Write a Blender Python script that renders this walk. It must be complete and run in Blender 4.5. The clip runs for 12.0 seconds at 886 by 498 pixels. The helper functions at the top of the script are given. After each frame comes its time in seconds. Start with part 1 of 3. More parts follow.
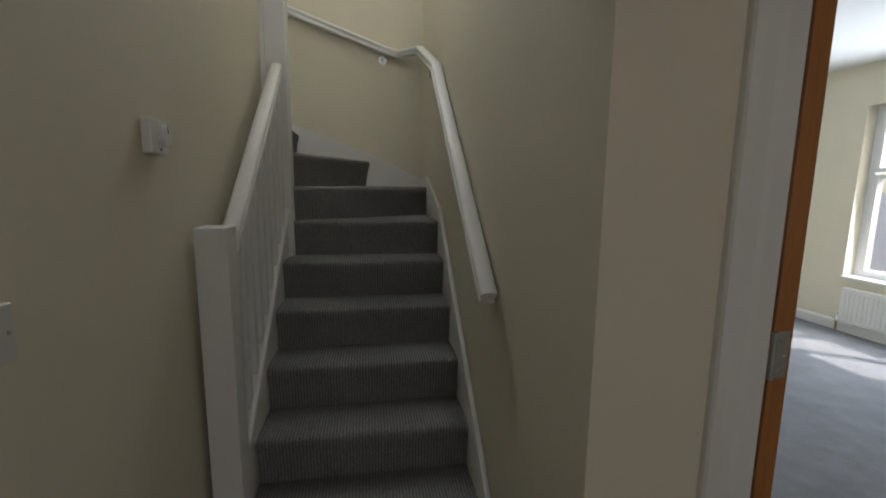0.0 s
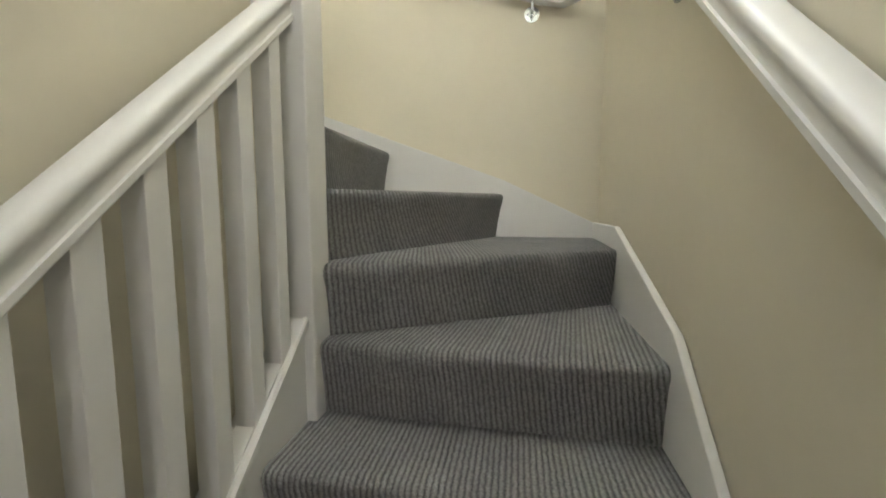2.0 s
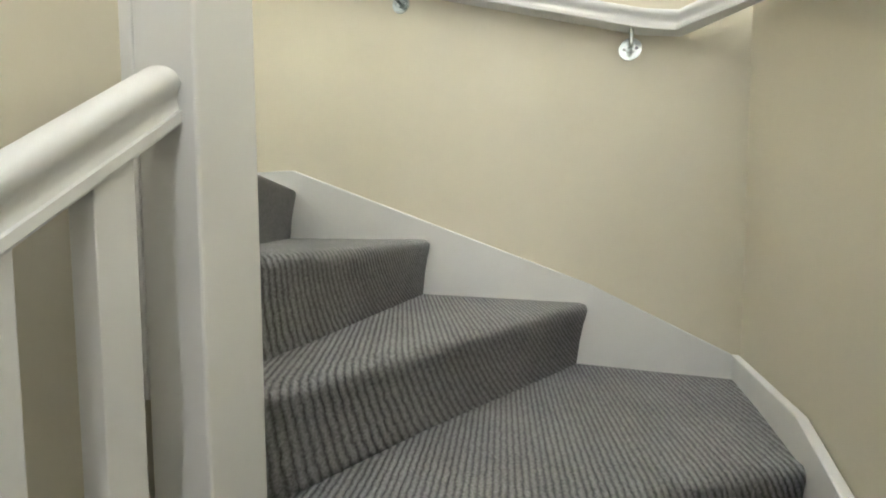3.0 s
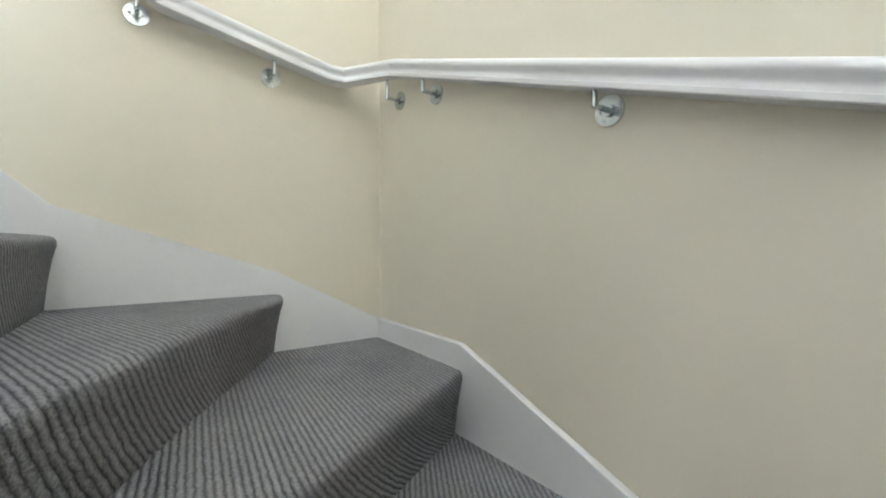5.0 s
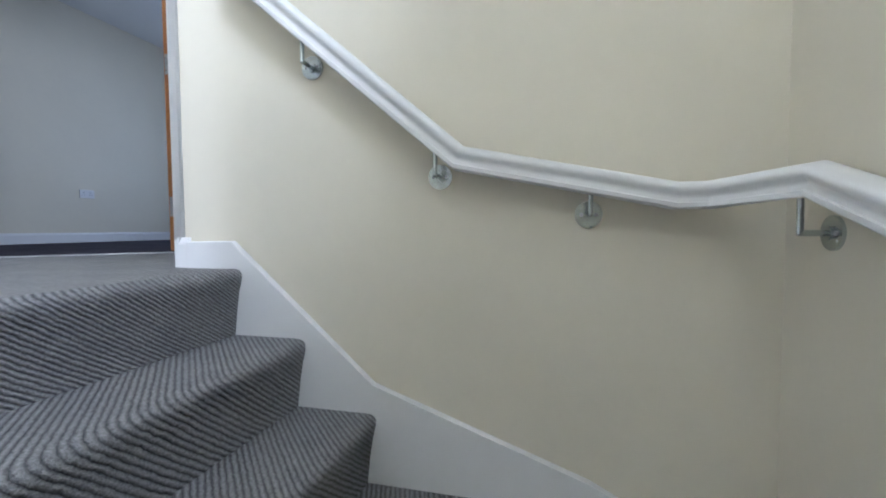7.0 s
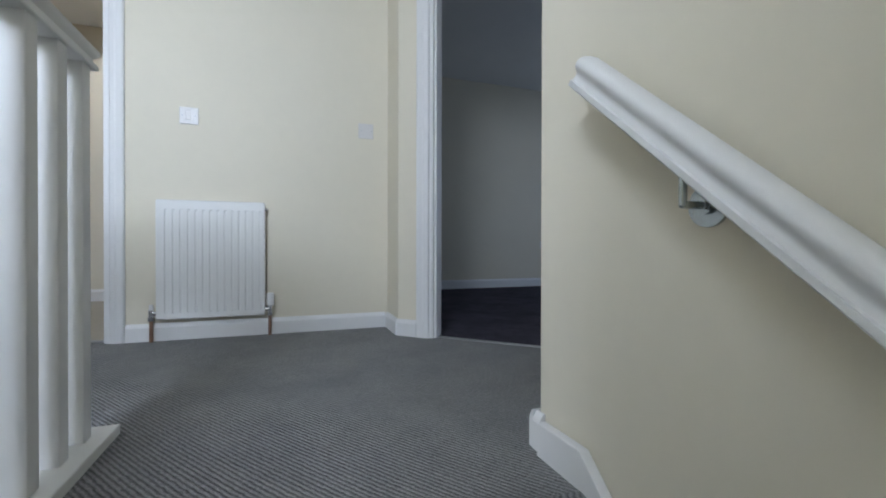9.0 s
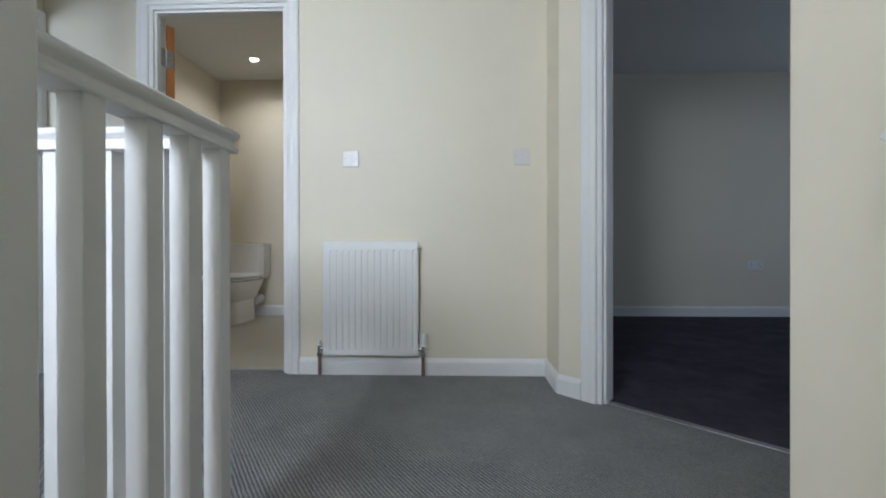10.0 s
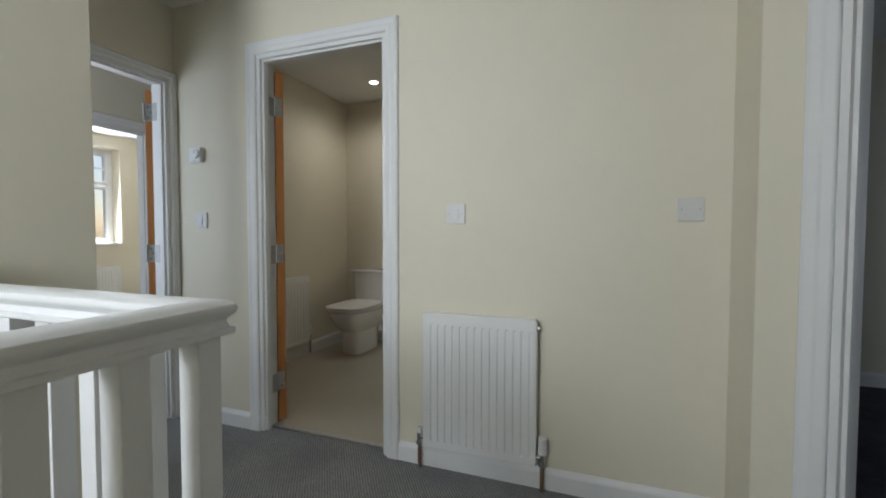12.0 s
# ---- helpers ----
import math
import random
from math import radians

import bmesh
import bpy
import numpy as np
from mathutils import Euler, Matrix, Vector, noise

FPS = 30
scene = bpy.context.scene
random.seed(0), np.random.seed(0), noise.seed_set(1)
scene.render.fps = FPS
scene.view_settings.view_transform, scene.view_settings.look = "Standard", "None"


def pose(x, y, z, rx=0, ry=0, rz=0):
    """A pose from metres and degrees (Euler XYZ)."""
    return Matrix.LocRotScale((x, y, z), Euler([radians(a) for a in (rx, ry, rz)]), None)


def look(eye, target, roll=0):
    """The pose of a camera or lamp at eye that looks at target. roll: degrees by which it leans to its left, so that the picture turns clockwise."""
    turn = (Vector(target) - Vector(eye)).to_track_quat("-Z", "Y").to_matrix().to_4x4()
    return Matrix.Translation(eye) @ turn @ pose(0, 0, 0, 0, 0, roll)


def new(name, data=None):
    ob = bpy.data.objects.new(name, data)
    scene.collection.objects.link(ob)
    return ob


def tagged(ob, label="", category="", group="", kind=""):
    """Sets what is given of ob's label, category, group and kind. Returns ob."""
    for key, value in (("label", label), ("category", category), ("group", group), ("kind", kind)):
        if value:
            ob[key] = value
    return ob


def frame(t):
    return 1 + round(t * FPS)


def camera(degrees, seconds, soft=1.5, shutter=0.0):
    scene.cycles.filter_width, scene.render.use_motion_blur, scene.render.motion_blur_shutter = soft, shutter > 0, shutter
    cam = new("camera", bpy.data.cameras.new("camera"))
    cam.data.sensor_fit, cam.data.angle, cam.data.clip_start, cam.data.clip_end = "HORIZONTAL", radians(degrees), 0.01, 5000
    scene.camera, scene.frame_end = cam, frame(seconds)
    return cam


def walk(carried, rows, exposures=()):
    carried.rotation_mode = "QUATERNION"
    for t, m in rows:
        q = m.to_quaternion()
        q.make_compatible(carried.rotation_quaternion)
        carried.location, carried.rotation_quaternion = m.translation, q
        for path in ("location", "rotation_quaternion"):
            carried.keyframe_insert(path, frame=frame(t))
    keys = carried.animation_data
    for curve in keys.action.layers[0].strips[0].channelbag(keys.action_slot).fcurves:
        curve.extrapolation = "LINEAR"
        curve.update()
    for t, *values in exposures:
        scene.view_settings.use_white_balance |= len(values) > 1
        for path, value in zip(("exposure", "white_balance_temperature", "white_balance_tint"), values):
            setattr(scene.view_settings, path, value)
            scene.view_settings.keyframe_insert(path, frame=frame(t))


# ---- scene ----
# ---- camera and walk ----
cam = camera(91.8, 12.0, soft=1.9)

PATH = [
    (0, (0.497, -2.467, 1.314), (0.827, -0.516, 1.021), 0.6),
    (0.5, (0.525, -2.111, 1.34), (0.647, -0.137, 1.044), 0.4),
    (0.8, (0.561, -1.861, 1.343), (0.565, 0.118, 1.054), -0.4),
    (1, (0.551, -1.707, 1.345), (0.519, 0.274, 1.066), 0.0),
    (1.5, (0.565, -1.367, 1.372), (0.394, 0.609, 1.118), -0.4),
    (2, (0.549, -1.006, 1.455), (0.218, 0.954, 1.234), -0.0),
    (2.5, (0.539, -0.715, 1.571), (0.039, 1.214, 1.408), -0.4),
    (3, (0.528, -0.467, 1.726), (-0.16, 1.407, 1.609), -0.3),
    (3.2, (0.517, -0.4, 1.798), (-0.254, 1.442, 1.678), -0.5),
    (4.8, (0.402, 0.077, 2.154), (-1.113, 1.383, 2.117), -0.4),
    (5, (0.373, 0.141, 2.216), (-1.251, 1.307, 2.179), -0.1),
    (5.5, (0.293, 0.22, 2.33), (-1.506, 1.093, 2.288), -0.3),
    (6, (0.211, 0.318, 2.44), (-1.732, 0.79, 2.387), -0.3),
    (6.5, (0.11, 0.393, 2.575), (-1.889, 0.396, 2.507), -0.2),
    (7, (-0.044, 0.422, 2.712), (-1.981, -0.068, 2.618), -0.4),
    (7.2, (-0.094, 0.419, 2.755), (-1.987, -0.218, 2.653), -0.5),
    (8.8, (-0.498, 0.301, 3.035), (-1.335, -1.516, 3.027), 0.2),
    (9, (-0.524, 0.249, 3.082), (-1.205, -1.631, 3.069), 0.1),
    (9.5, (-0.576, 0.126, 3.153), (-0.903, -1.847, 3.153), -0.2),
    (10, (-0.62, -0.004, 3.277), (-0.549, -2.002, 3.27), -0.1),
    (10.5, (-0.636, -0.114, 3.367), (-0.239, -2.074, 3.356), 0.1),
    (11, (-0.641, -0.239, 3.468), (-0.018, -2.139, 3.444), 0.3),
    (11.5, (-0.646, -0.349, 3.565), (0.053, -2.222, 3.517), 0.1),
    (12, (-0.651, -0.48, 3.664), (0.041, -2.354, 3.59), 0.1),
]
EXPOSURES = [(0.0, 0.78, 6450, 13), (0.5, 1.27, 6800, 15), (1.0, 1.67, 6750, 14), (1.5, 1.97, 6650, 12), (2.5, 2.4, 6550, 12), (3.2, 2.33, 6250, 13), (5.0, 1.84, 5750, 16), (6.0, 1.4, 5520, 17), (7.2, 0.88, 5350, 18), (8.8, -0.03, 5550, 15), (10.5, -0.08, 5900, 14), (12.0, -0.48, 6150, 12)]
walk(cam, [(t, look(eye, target, roll)) for t, eye, target, roll in PATH], EXPOSURES)

# ---- world, sun, large lights ----
SUN_TO = Vector((0.80, -0.60, 1.04)).normalized()
world = bpy.data.worlds.new("sky")
scene.world = world
world.use_nodes = True
wn = world.node_tree.nodes
wn.clear()
sky = wn.new("ShaderNodeTexSky")
sky.sky_type = "NISHITA"
sky.sun_disc = False
sky.sun_elevation = math.asin(SUN_TO.z)
sky.sun_rotation = math.atan2(SUN_TO.x, SUN_TO.y)
wbg = wn.new("ShaderNodeBackground")
wbg.inputs["Strength"].default_value = 0.15
wout = wn.new("ShaderNodeOutputWorld")
world.node_tree.links.new(sky.outputs[0], wbg.inputs[0])
world.node_tree.links.new(wbg.outputs[0], wout.inputs[0])

sun_data = bpy.data.lights.new("sun", "SUN")
sun_data.energy = 4.0
sun_data.angle = radians(0.5)
sun_data.color = (1.0, 0.95, 0.87)
sun = new("sun", sun_data)
sun.matrix_world = look(SUN_TO * 40, (0, 0, 0))


def window_light(name, eye, target, width, height, watts, colour, spread=180):
    """Sky light standing in a window's opening."""
    data = bpy.data.lights.new(name, "AREA")
    data.shape, data.size, data.size_y, data.energy, data.color = "RECTANGLE", width, height, watts, colour
    data.spread = radians(spread)
    ob = new(name, data)
    ob.matrix_world = look(eye, target)
    return ob


SKY_COOL = (0.76, 0.87, 1.0)
# assumed source, out of view; spread narrowed to favour the radiator wall
window_light("unseen_stair_light", (0.40, 1.09, 4.31), (0.46, -1.0, 3.95), 0.80, 0.80, 40, (0.88, 0.94, 0.97), 124)
window_light("bedroom_window_light", (-5.22, -2.4, 3.75), (-3.0, -2.4, 3.6), 1.5, 0.9, 12.5, (0.68, 0.82, 1.0))
# added fill for the hall, from an assumed opening behind the camera
window_light("hall_fill_light", (1.2, -4.63, 1.4), (1.2, -2.0, 1.2), 1.0, 1.2, 3.2, (1.0, 0.93, 0.85))
window_light("ground_room_window_light", (4.87, -0.11, 1.3), (2.0, -0.11, 1.0), 1.7, 1.4, 33, SKY_COOL)
window_light("far_room_window_light", (5.55, -3.9, 4.1), (3.0, -3.5, 3.8), 0.8, 1.2, 65, (0.95, 0.98, 1.0))
# added fill that brightens the room beyond the end door
window_light("end_room_fill_light", (2.4, -0.93, 3.9), (2.4, -3.0, 3.6), 0.8, 1.0, 22, SKY_COOL)

# ---- materials ----


def node_mat(name):
    m = bpy.data.materials.new(name)
    m.use_nodes = True
    n = m.node_tree.nodes
    return m, n, m.node_tree.links, n["Principled BSDF"]


def add_noise(n, l, coord, scale, detail=4.0, rough=0.55):
    t = n.new("ShaderNodeTexNoise")
    t.inputs["Scale"].default_value, t.inputs["Detail"].default_value, t.inputs["Roughness"].default_value = scale, detail, rough
    l.new(coord, t.inputs["Vector"])
    return t.outputs["Fac"]


def ramp(n, l, fac, stops):
    r = n.new("ShaderNodeValToRGB")
    while len(r.color_ramp.elements) < len(stops):
        r.color_ramp.elements.new(0.5)
    for e, (p, c) in zip(r.color_ramp.elements, stops):
        e.position, e.color = p, (*c, 1)
    l.new(fac, r.inputs["Fac"])
    return r.outputs["Color"]


def mix_colour(n, l, fac, a, b, mode="MIX"):
    m = n.new("ShaderNodeMix")
    m.data_type, m.blend_type = "RGBA", mode
    for i, v in ((0, fac), (6, a), (7, b)):
        if isinstance(v, (int, float)):
            m.inputs[i].default_value = v
        elif isinstance(v, tuple):
            m.inputs[i].default_value = (*v, 1)
        else:
            l.new(v, m.inputs[i])
    return m.outputs[2]


def maths(n, l, op, a, b=0.0):
    m = n.new("ShaderNodeMath")
    m.operation = op
    for i, v in ((0, a), (1, b)):
        if isinstance(v, (int, float)):
            m.inputs[i].default_value = v
        else:
            l.new(v, m.inputs[i])
    return m.outputs[0]


def bump(n, l, bsdf, height, strength, distance):
    b = n.new("ShaderNodeBump")
    b.inputs["Strength"].default_value, b.inputs["Distance"].default_value = strength, distance
    l.new(height, b.inputs["Height"])
    l.new(b.outputs[0], bsdf.inputs["Normal"])


def paint(name, colour, rough=0.5, mottle=0.06, fine=260.0, bump_by=0.05):
    """Rolled or brushed paint: faint patches, scuffs and a fine orange-peel relief."""
    m, n, l, p = node_mat(name)
    co = n.new("ShaderNodeTexCoord").outputs["Object"]
    big = add_noise(n, l, co, 1.7, 3.0)
    small = add_noise(n, l, co, 24.0, 5.0)
    low = tuple(c * (1 - mottle) for c in colour)
    high = tuple(min(1.0, c * (1 + mottle * 0.6)) for c in colour)
    base = ramp(n, l, big, [(0.3, low), (0.7, high)])
    base = mix_colour(n, l, 0.25, base, ramp(n, l, small, [(0.35, low), (0.65, high)]))
    l.new(base, p.inputs["Base Color"])
    p.inputs["Roughness"].default_value = rough
    bump(n, l, p, maths(n, l, "ADD", add_noise(n, l, co, fine, 2.0), maths(n, l, "MULTIPLY", small, 0.6)), bump_by, 0.004)
    return m


def metal(name, colour, rough):
    m, n, l, p = node_mat(name)
    co = n.new("ShaderNodeTexCoord").outputs["Object"]
    f = add_noise(n, l, co, 60.0, 3.0)
    l.new(ramp(n, l, f, [(0.3, tuple(c * 0.8 for c in colour)), (0.7, colour)]), p.inputs["Base Color"])
    p.inputs["Metallic"].default_value = 1.0
    l.new(maths(n, l, "ADD", maths(n, l, "MULTIPLY", f, 0.2), rough), p.inputs["Roughness"])
    return m


def ribbed_carpet(name, dark, light, pitch, turn=0.0, laid=False):
    """Loop-pile carpet in ribs along local y, or along the lay stored with a cut piece: rows of uneven loops in mixed
    yarns, the shade of the grooves painted in.
    """
    m, n, l, p = node_mat(name)
    co = n.new("ShaderNodeTexCoord").outputs["Object"]
    if turn:
        vr = n.new("ShaderNodeVectorRotate")
        vr.rotation_type = "Z_AXIS"
        vr.inputs["Angle"].default_value = turn
        l.new(co, vr.inputs["Vector"])
        co = vr.outputs[0]
    sep = n.new("ShaderNodeSeparateXYZ")
    if laid:
        lay = n.new("ShaderNodeUVMap")
        lay.uv_map = "lay"
        l.new(lay.outputs[0], sep.inputs[0])
    else:
        l.new(co, sep.inputs[0])
    wob = add_noise(n, l, co, 55.0, 2.0)
    x = maths(n, l, "ADD", sep.outputs[0], maths(n, l, "MULTIPLY", wob, pitch * 0.55))
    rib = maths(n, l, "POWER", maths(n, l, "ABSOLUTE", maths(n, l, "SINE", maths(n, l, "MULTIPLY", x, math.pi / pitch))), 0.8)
    row = maths(n, l, "FLOOR", maths(n, l, "DIVIDE", x, pitch))
    along = maths(n, l, "ADD", sep.outputs[1], maths(n, l, "MULTIPLY", row, 0.0037))
    strand = n.new("ShaderNodeCombineXYZ")
    l.new(maths(n, l, "MULTIPLY", row, 3.71), strand.inputs[0])
    l.new(maths(n, l, "MULTIPLY", along, 0.62 / pitch), strand.inputs[1])
    loop = add_noise(n, l, strand.outputs[0], 1.0, 2.0, 0.6)
    fleck = add_noise(n, l, co, 210.0, 2.0, 0.7)
    patch = add_noise(n, l, co, 5.0, 4.0)
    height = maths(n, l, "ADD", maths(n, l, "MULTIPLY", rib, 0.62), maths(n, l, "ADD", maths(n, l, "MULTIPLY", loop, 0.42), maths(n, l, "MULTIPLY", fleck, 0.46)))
    # shade between the ribs put into the colour: low pile darker, crests lighter
    groove_shade = tuple(c * 0.64 for c in dark)
    col = ramp(n, l, maths(n, l, "MULTIPLY", height, 0.72), [(0.22, groove_shade), (0.48, dark), (0.86, light)])
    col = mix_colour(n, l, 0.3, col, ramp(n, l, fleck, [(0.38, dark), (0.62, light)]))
    col = mix_colour(n, l, 1.0, col, ramp(n, l, patch, [(0.3, (0.86, 0.86, 0.87)), (0.7, (1.08, 1.07, 1.05))]), "MULTIPLY")
    l.new(col, p.inputs["Base Color"])
    p.inputs["Roughness"].default_value = 0.95
    p.inputs["Specular IOR Level"].default_value = 0.1
    bump(n, l, p, height, 0.9, 0.009)
    return m


def cut_pile(name, dark, light):
    m, n, l, p = node_mat(name)
    co = n.new("ShaderNodeTexCoord").outputs["Object"]
    f = add_noise(n, l, co, 160.0, 3.0, 0.7)
    patch = add_noise(n, l, co, 6.0, 5.0, 0.65)
    col = mix_colour(n, l, 0.5, ramp(n, l, f, [(0.3, dark), (0.7, light)]), ramp(n, l, patch, [(0.35, dark), (0.68, light)]))
    l.new(col, p.inputs["Base Color"])
    p.inputs["Roughness"].default_value = 1.0
    p.inputs["Specular IOR Level"].default_value = 0.05
    bump(n, l, p, f, 0.6, 0.006)
    return m


def wood(name, dark, light):
    m, n, l, p = node_mat(name)
    tc = n.new("ShaderNodeTexCoord")
    mp = n.new("ShaderNodeMapping")
    mp.inputs["Scale"].default_value = (14.0, 14.0, 0.9)
    l.new(tc.outputs["Object"], mp.inputs["Vector"])
    g = add_noise(n, l, mp.outputs[0], 3.0, 8.0, 0.65)
    fine = add_noise(n, l, mp.outputs[0], 22.0, 4.0, 0.6)
    col = mix_colour(n, l, 0.3, ramp(n, l, g, [(0.32, dark), (0.68, light)]), ramp(n, l, fine, [(0.35, dark), (0.65, light)]))
    l.new(col, p.inputs["Base Color"])
    p.inputs["Roughness"].default_value = 0.42
    bump(n, l, p, fine, 0.15, 0.002)
    return m


def plain(name, colour, rough, metallic=0.0, glow=0.0):
    m, n, l, p = node_mat(name)
    co = n.new("ShaderNodeTexCoord").outputs["Object"]
    f = add_noise(n, l, co, 90.0, 3.0)
    l.new(ramp(n, l, f, [(0.3, tuple(c * 0.94 for c in colour)), (0.7, colour)]), p.inputs["Base Color"])
    p.inputs["Roughness"].default_value, p.inputs["Metallic"].default_value = rough, metallic
    if glow:
        p.inputs["Emission Color"].default_value = (*colour, 1)
        p.inputs["Emission Strength"].default_value = glow
    return m


def glazing(name, rough):
    m, n, l, p = node_mat(name)
    p.inputs["Transmission Weight"].default_value = 1.0
    p.inputs["Roughness"].default_value = rough
    p.inputs["IOR"].default_value = 1.45
    return m


CREAM = paint("cream_emulsion", (0.74, 0.69, 0.56), 0.62, 0.035)
CEIL = paint("ceiling_white", (0.80, 0.80, 0.78), 0.8, 0.03)
WHITE = paint("white_satin_paint", (0.78, 0.78, 0.77), 0.48, 0.025, 120.0, 0.03)
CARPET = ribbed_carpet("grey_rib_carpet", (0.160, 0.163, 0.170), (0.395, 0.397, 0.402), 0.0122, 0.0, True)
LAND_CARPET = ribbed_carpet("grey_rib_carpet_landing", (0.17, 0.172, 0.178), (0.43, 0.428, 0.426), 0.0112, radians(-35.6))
DARK_CARPET = cut_pile("dark_bedroom_carpet", (0.045, 0.042, 0.055), (0.105, 0.096, 0.115))
GREY_CARPET = cut_pile("grey_room_carpet", (0.16, 0.165, 0.175), (0.26, 0.265, 0.28))
VINYL = paint("beige_vinyl", (0.41, 0.38, 0.305), 0.32, 0.10)
OAK = wood("oak_veneer", (0.31, 0.115, 0.032), (0.52, 0.22, 0.063))
STEEL = metal("zinc_plated_steel", (0.58, 0.63, 0.63), 0.14)
HINGE = metal("satin_steel", (0.55, 0.56, 0.57), 0.35)
COPPER = metal("copper_pipe", (0.42, 0.27, 0.20), 0.38)
CHROME = metal("chrome", (0.85, 0.85, 0.86), 0.08)
ENAMEL = paint("radiator_enamel", (0.80, 0.80, 0.78), 0.28, 0.015, 90.0, 0.02)
CERAMIC = plain("white_ceramic", (0.82, 0.81, 0.78), 0.08)
PLASTIC = plain("white_plastic", (0.80, 0.80, 0.79), 0.35)
GREY_PLASTIC = plain("pale_grey_plate", (0.69, 0.67, 0.645), 0.35)
DARK = plain("dark_slot", (0.03, 0.03, 0.03), 0.6)
UPVC = plain("white_upvc", (0.82, 0.83, 0.84), 0.3)
GLASS = glazing("clear_glass", 0.0)
FROST = glazing("obscured_glass", 0.5)
LAMP = plain("lamp_lens", (1.0, 0.95, 0.85), 0.4, 0.0, 14.0)
ROOF = plain("roof_grey", (0.2, 0.2, 0.2), 0.9)

# ---- mesh helpers ----


def part(name, bm, material, parent=None, label="", smooth=False):
    """One bmesh as one mesh object, under a thing or a part."""
    bmesh.ops.recalc_face_normals(bm, faces=bm.faces)
    me = bpy.data.meshes.new(name)
    bm.to_mesh(me)
    bm.free()
    me.materials.append(material)
    if smooth:
        me.shade_smooth()
        me.set_sharp_from_angle(angle=radians(38))
    ob = new(name, me)
    if parent is not None:
        ob.parent = parent
    if label:
        ob["label"] = label
    return ob


def block(x0, x1, y0, y1, z0, z1, bevel=0.0, bm=None, segments=2):
    """A box, with rounded edges where bevel is given."""
    bm = bm or bmesh.new()
    made = bmesh.ops.create_cube(bm, size=1.0)
    verts = made["verts"]
    bmesh.ops.scale(bm, vec=(x1 - x0, y1 - y0, z1 - z0), verts=verts)
    bmesh.ops.translate(bm, vec=((x0 + x1) / 2, (y0 + y1) / 2, (z0 + z1) / 2), verts=verts)
    if bevel:
        edges = {e for v in verts for e in v.link_edges}
        bmesh.ops.bevel(bm, geom=list(edges), offset=bevel, segments=segments, affect="EDGES", profile=0.5)
    return bm


def prism(points, axis, a, b, bevel=0.0, bm=None):
    """A flat outline pushed along an axis from a to b. Outline in the two other axes, in their order."""
    bm = bm or bmesh.new()

    def at(p, q, d):
        return {"x": (d, p, q), "y": (p, d, q), "z": (p, q, d)}[axis]

    low = [bm.verts.new(at(p, q, a)) for p, q in points]
    high = [bm.verts.new(at(p, q, b)) for p, q in points]
    faces = [bm.faces.new(low), bm.faces.new(high[::-1])]
    for i in range(len(points)):
        j = (i + 1) % len(points)
        faces.append(bm.faces.new((low[i], high[i], high[j], low[j])))
    if bevel:
        edges = {e for f in faces for e in f.edges}
        bmesh.ops.bevel(bm, geom=list(edges), offset=bevel, segments=2, affect="EDGES", profile=0.5)
    return bm


def rod(p, q, r, sides=16, bm=None, r2=None):
    bm = bm or bmesh.new()
    p, q = Vector(p), Vector(q)
    d = q - p
    made = bmesh.ops.create_cone(bm, cap_ends=True, segments=sides, radius1=r, radius2=r if r2 is None else r2, depth=d.length)
    m = Matrix.Translation((p + q) / 2) @ d.to_track_quat("Z", "Y").to_matrix().to_4x4()
    bmesh.ops.transform(bm, matrix=m, verts=made["verts"])
    return bm


def sweep(path, profile, bm=None):
    """A moulding pushed along a path of straight runs, mitred at the bends. Profile: side and up."""
    bm = bm or bmesh.new()
    pts = [Vector(p) for p in path]
    dirs = [(b - a).normalized() for a, b in zip(pts, pts[1:])]
    rings = []
    for i, p in enumerate(pts):
        d0 = dirs[max(i - 1, 0)]
        d1 = dirs[min(i, len(dirs) - 1)]
        cut = (d0 + d1).normalized()
        h = Vector((cut.x, cut.y, 0)).normalized()
        side = Vector((h.y, -h.x, 0))
        ring = []
        for u, v in profile:
            s0 = Vector((d0.y, -d0.x, 0)).normalized()
            up0 = s0.cross(d0)
            q = s0 * u + up0 * v
            q = q - d0 * (q.dot(cut) / d0.dot(cut))
            ring.append(bm.verts.new(p + q))
        rings.append(ring)
    for a, b in zip(rings, rings[1:]):
        for i in range(len(a)):
            j = (i + 1) % len(a)
            bm.faces.new((a[i], b[i], b[j], a[j]))
    bm.faces.new(rings[0][::-1])
    bm.faces.new(rings[-1])
    return bm


def thing(name, label, category, group="", at=(0, 0, 0)):
    ob = new(name)
    ob.location = at
    ob.empty_display_size = 0.1
    return tagged(ob, label, category, group)


def setting(name, bm, material, label, category):
    return tagged(part(name, bm, material), label, category, kind="structure")


RAIL_HALF = [(0.0, -0.031), (0.0245, -0.031), (0.0265, -0.0285), (0.0265, -0.019), (0.0215, -0.0175), (0.0190, -0.010), (0.0190, -0.004), (0.0225, 0.001), (0.0270, 0.006), (0.0290, 0.013), (0.0275, 0.021), (0.022, 0.0265), (0.012, 0.030), (0.0, 0.031)]
RAIL = RAIL_HALF + [(-u, v) for u, v in RAIL_HALF[-2:0:-1]]

# ---- plan numbers ----
RISE = 0.186
UP = 14 * RISE
WR, WB, WL = 0.892, 0.895, -1.088
SR, SB, SL = 0.868, 0.870, -1.060
RAD_Y = -2.272
TOP = 4.93

# ---- large structure: ground floor ----
setting("floor_ground", block(-1.4, 5.2, -4.8, 2.2, -0.25, 0.0), GREY_CARPET, "grey carpet over the whole ground floor", "floor")
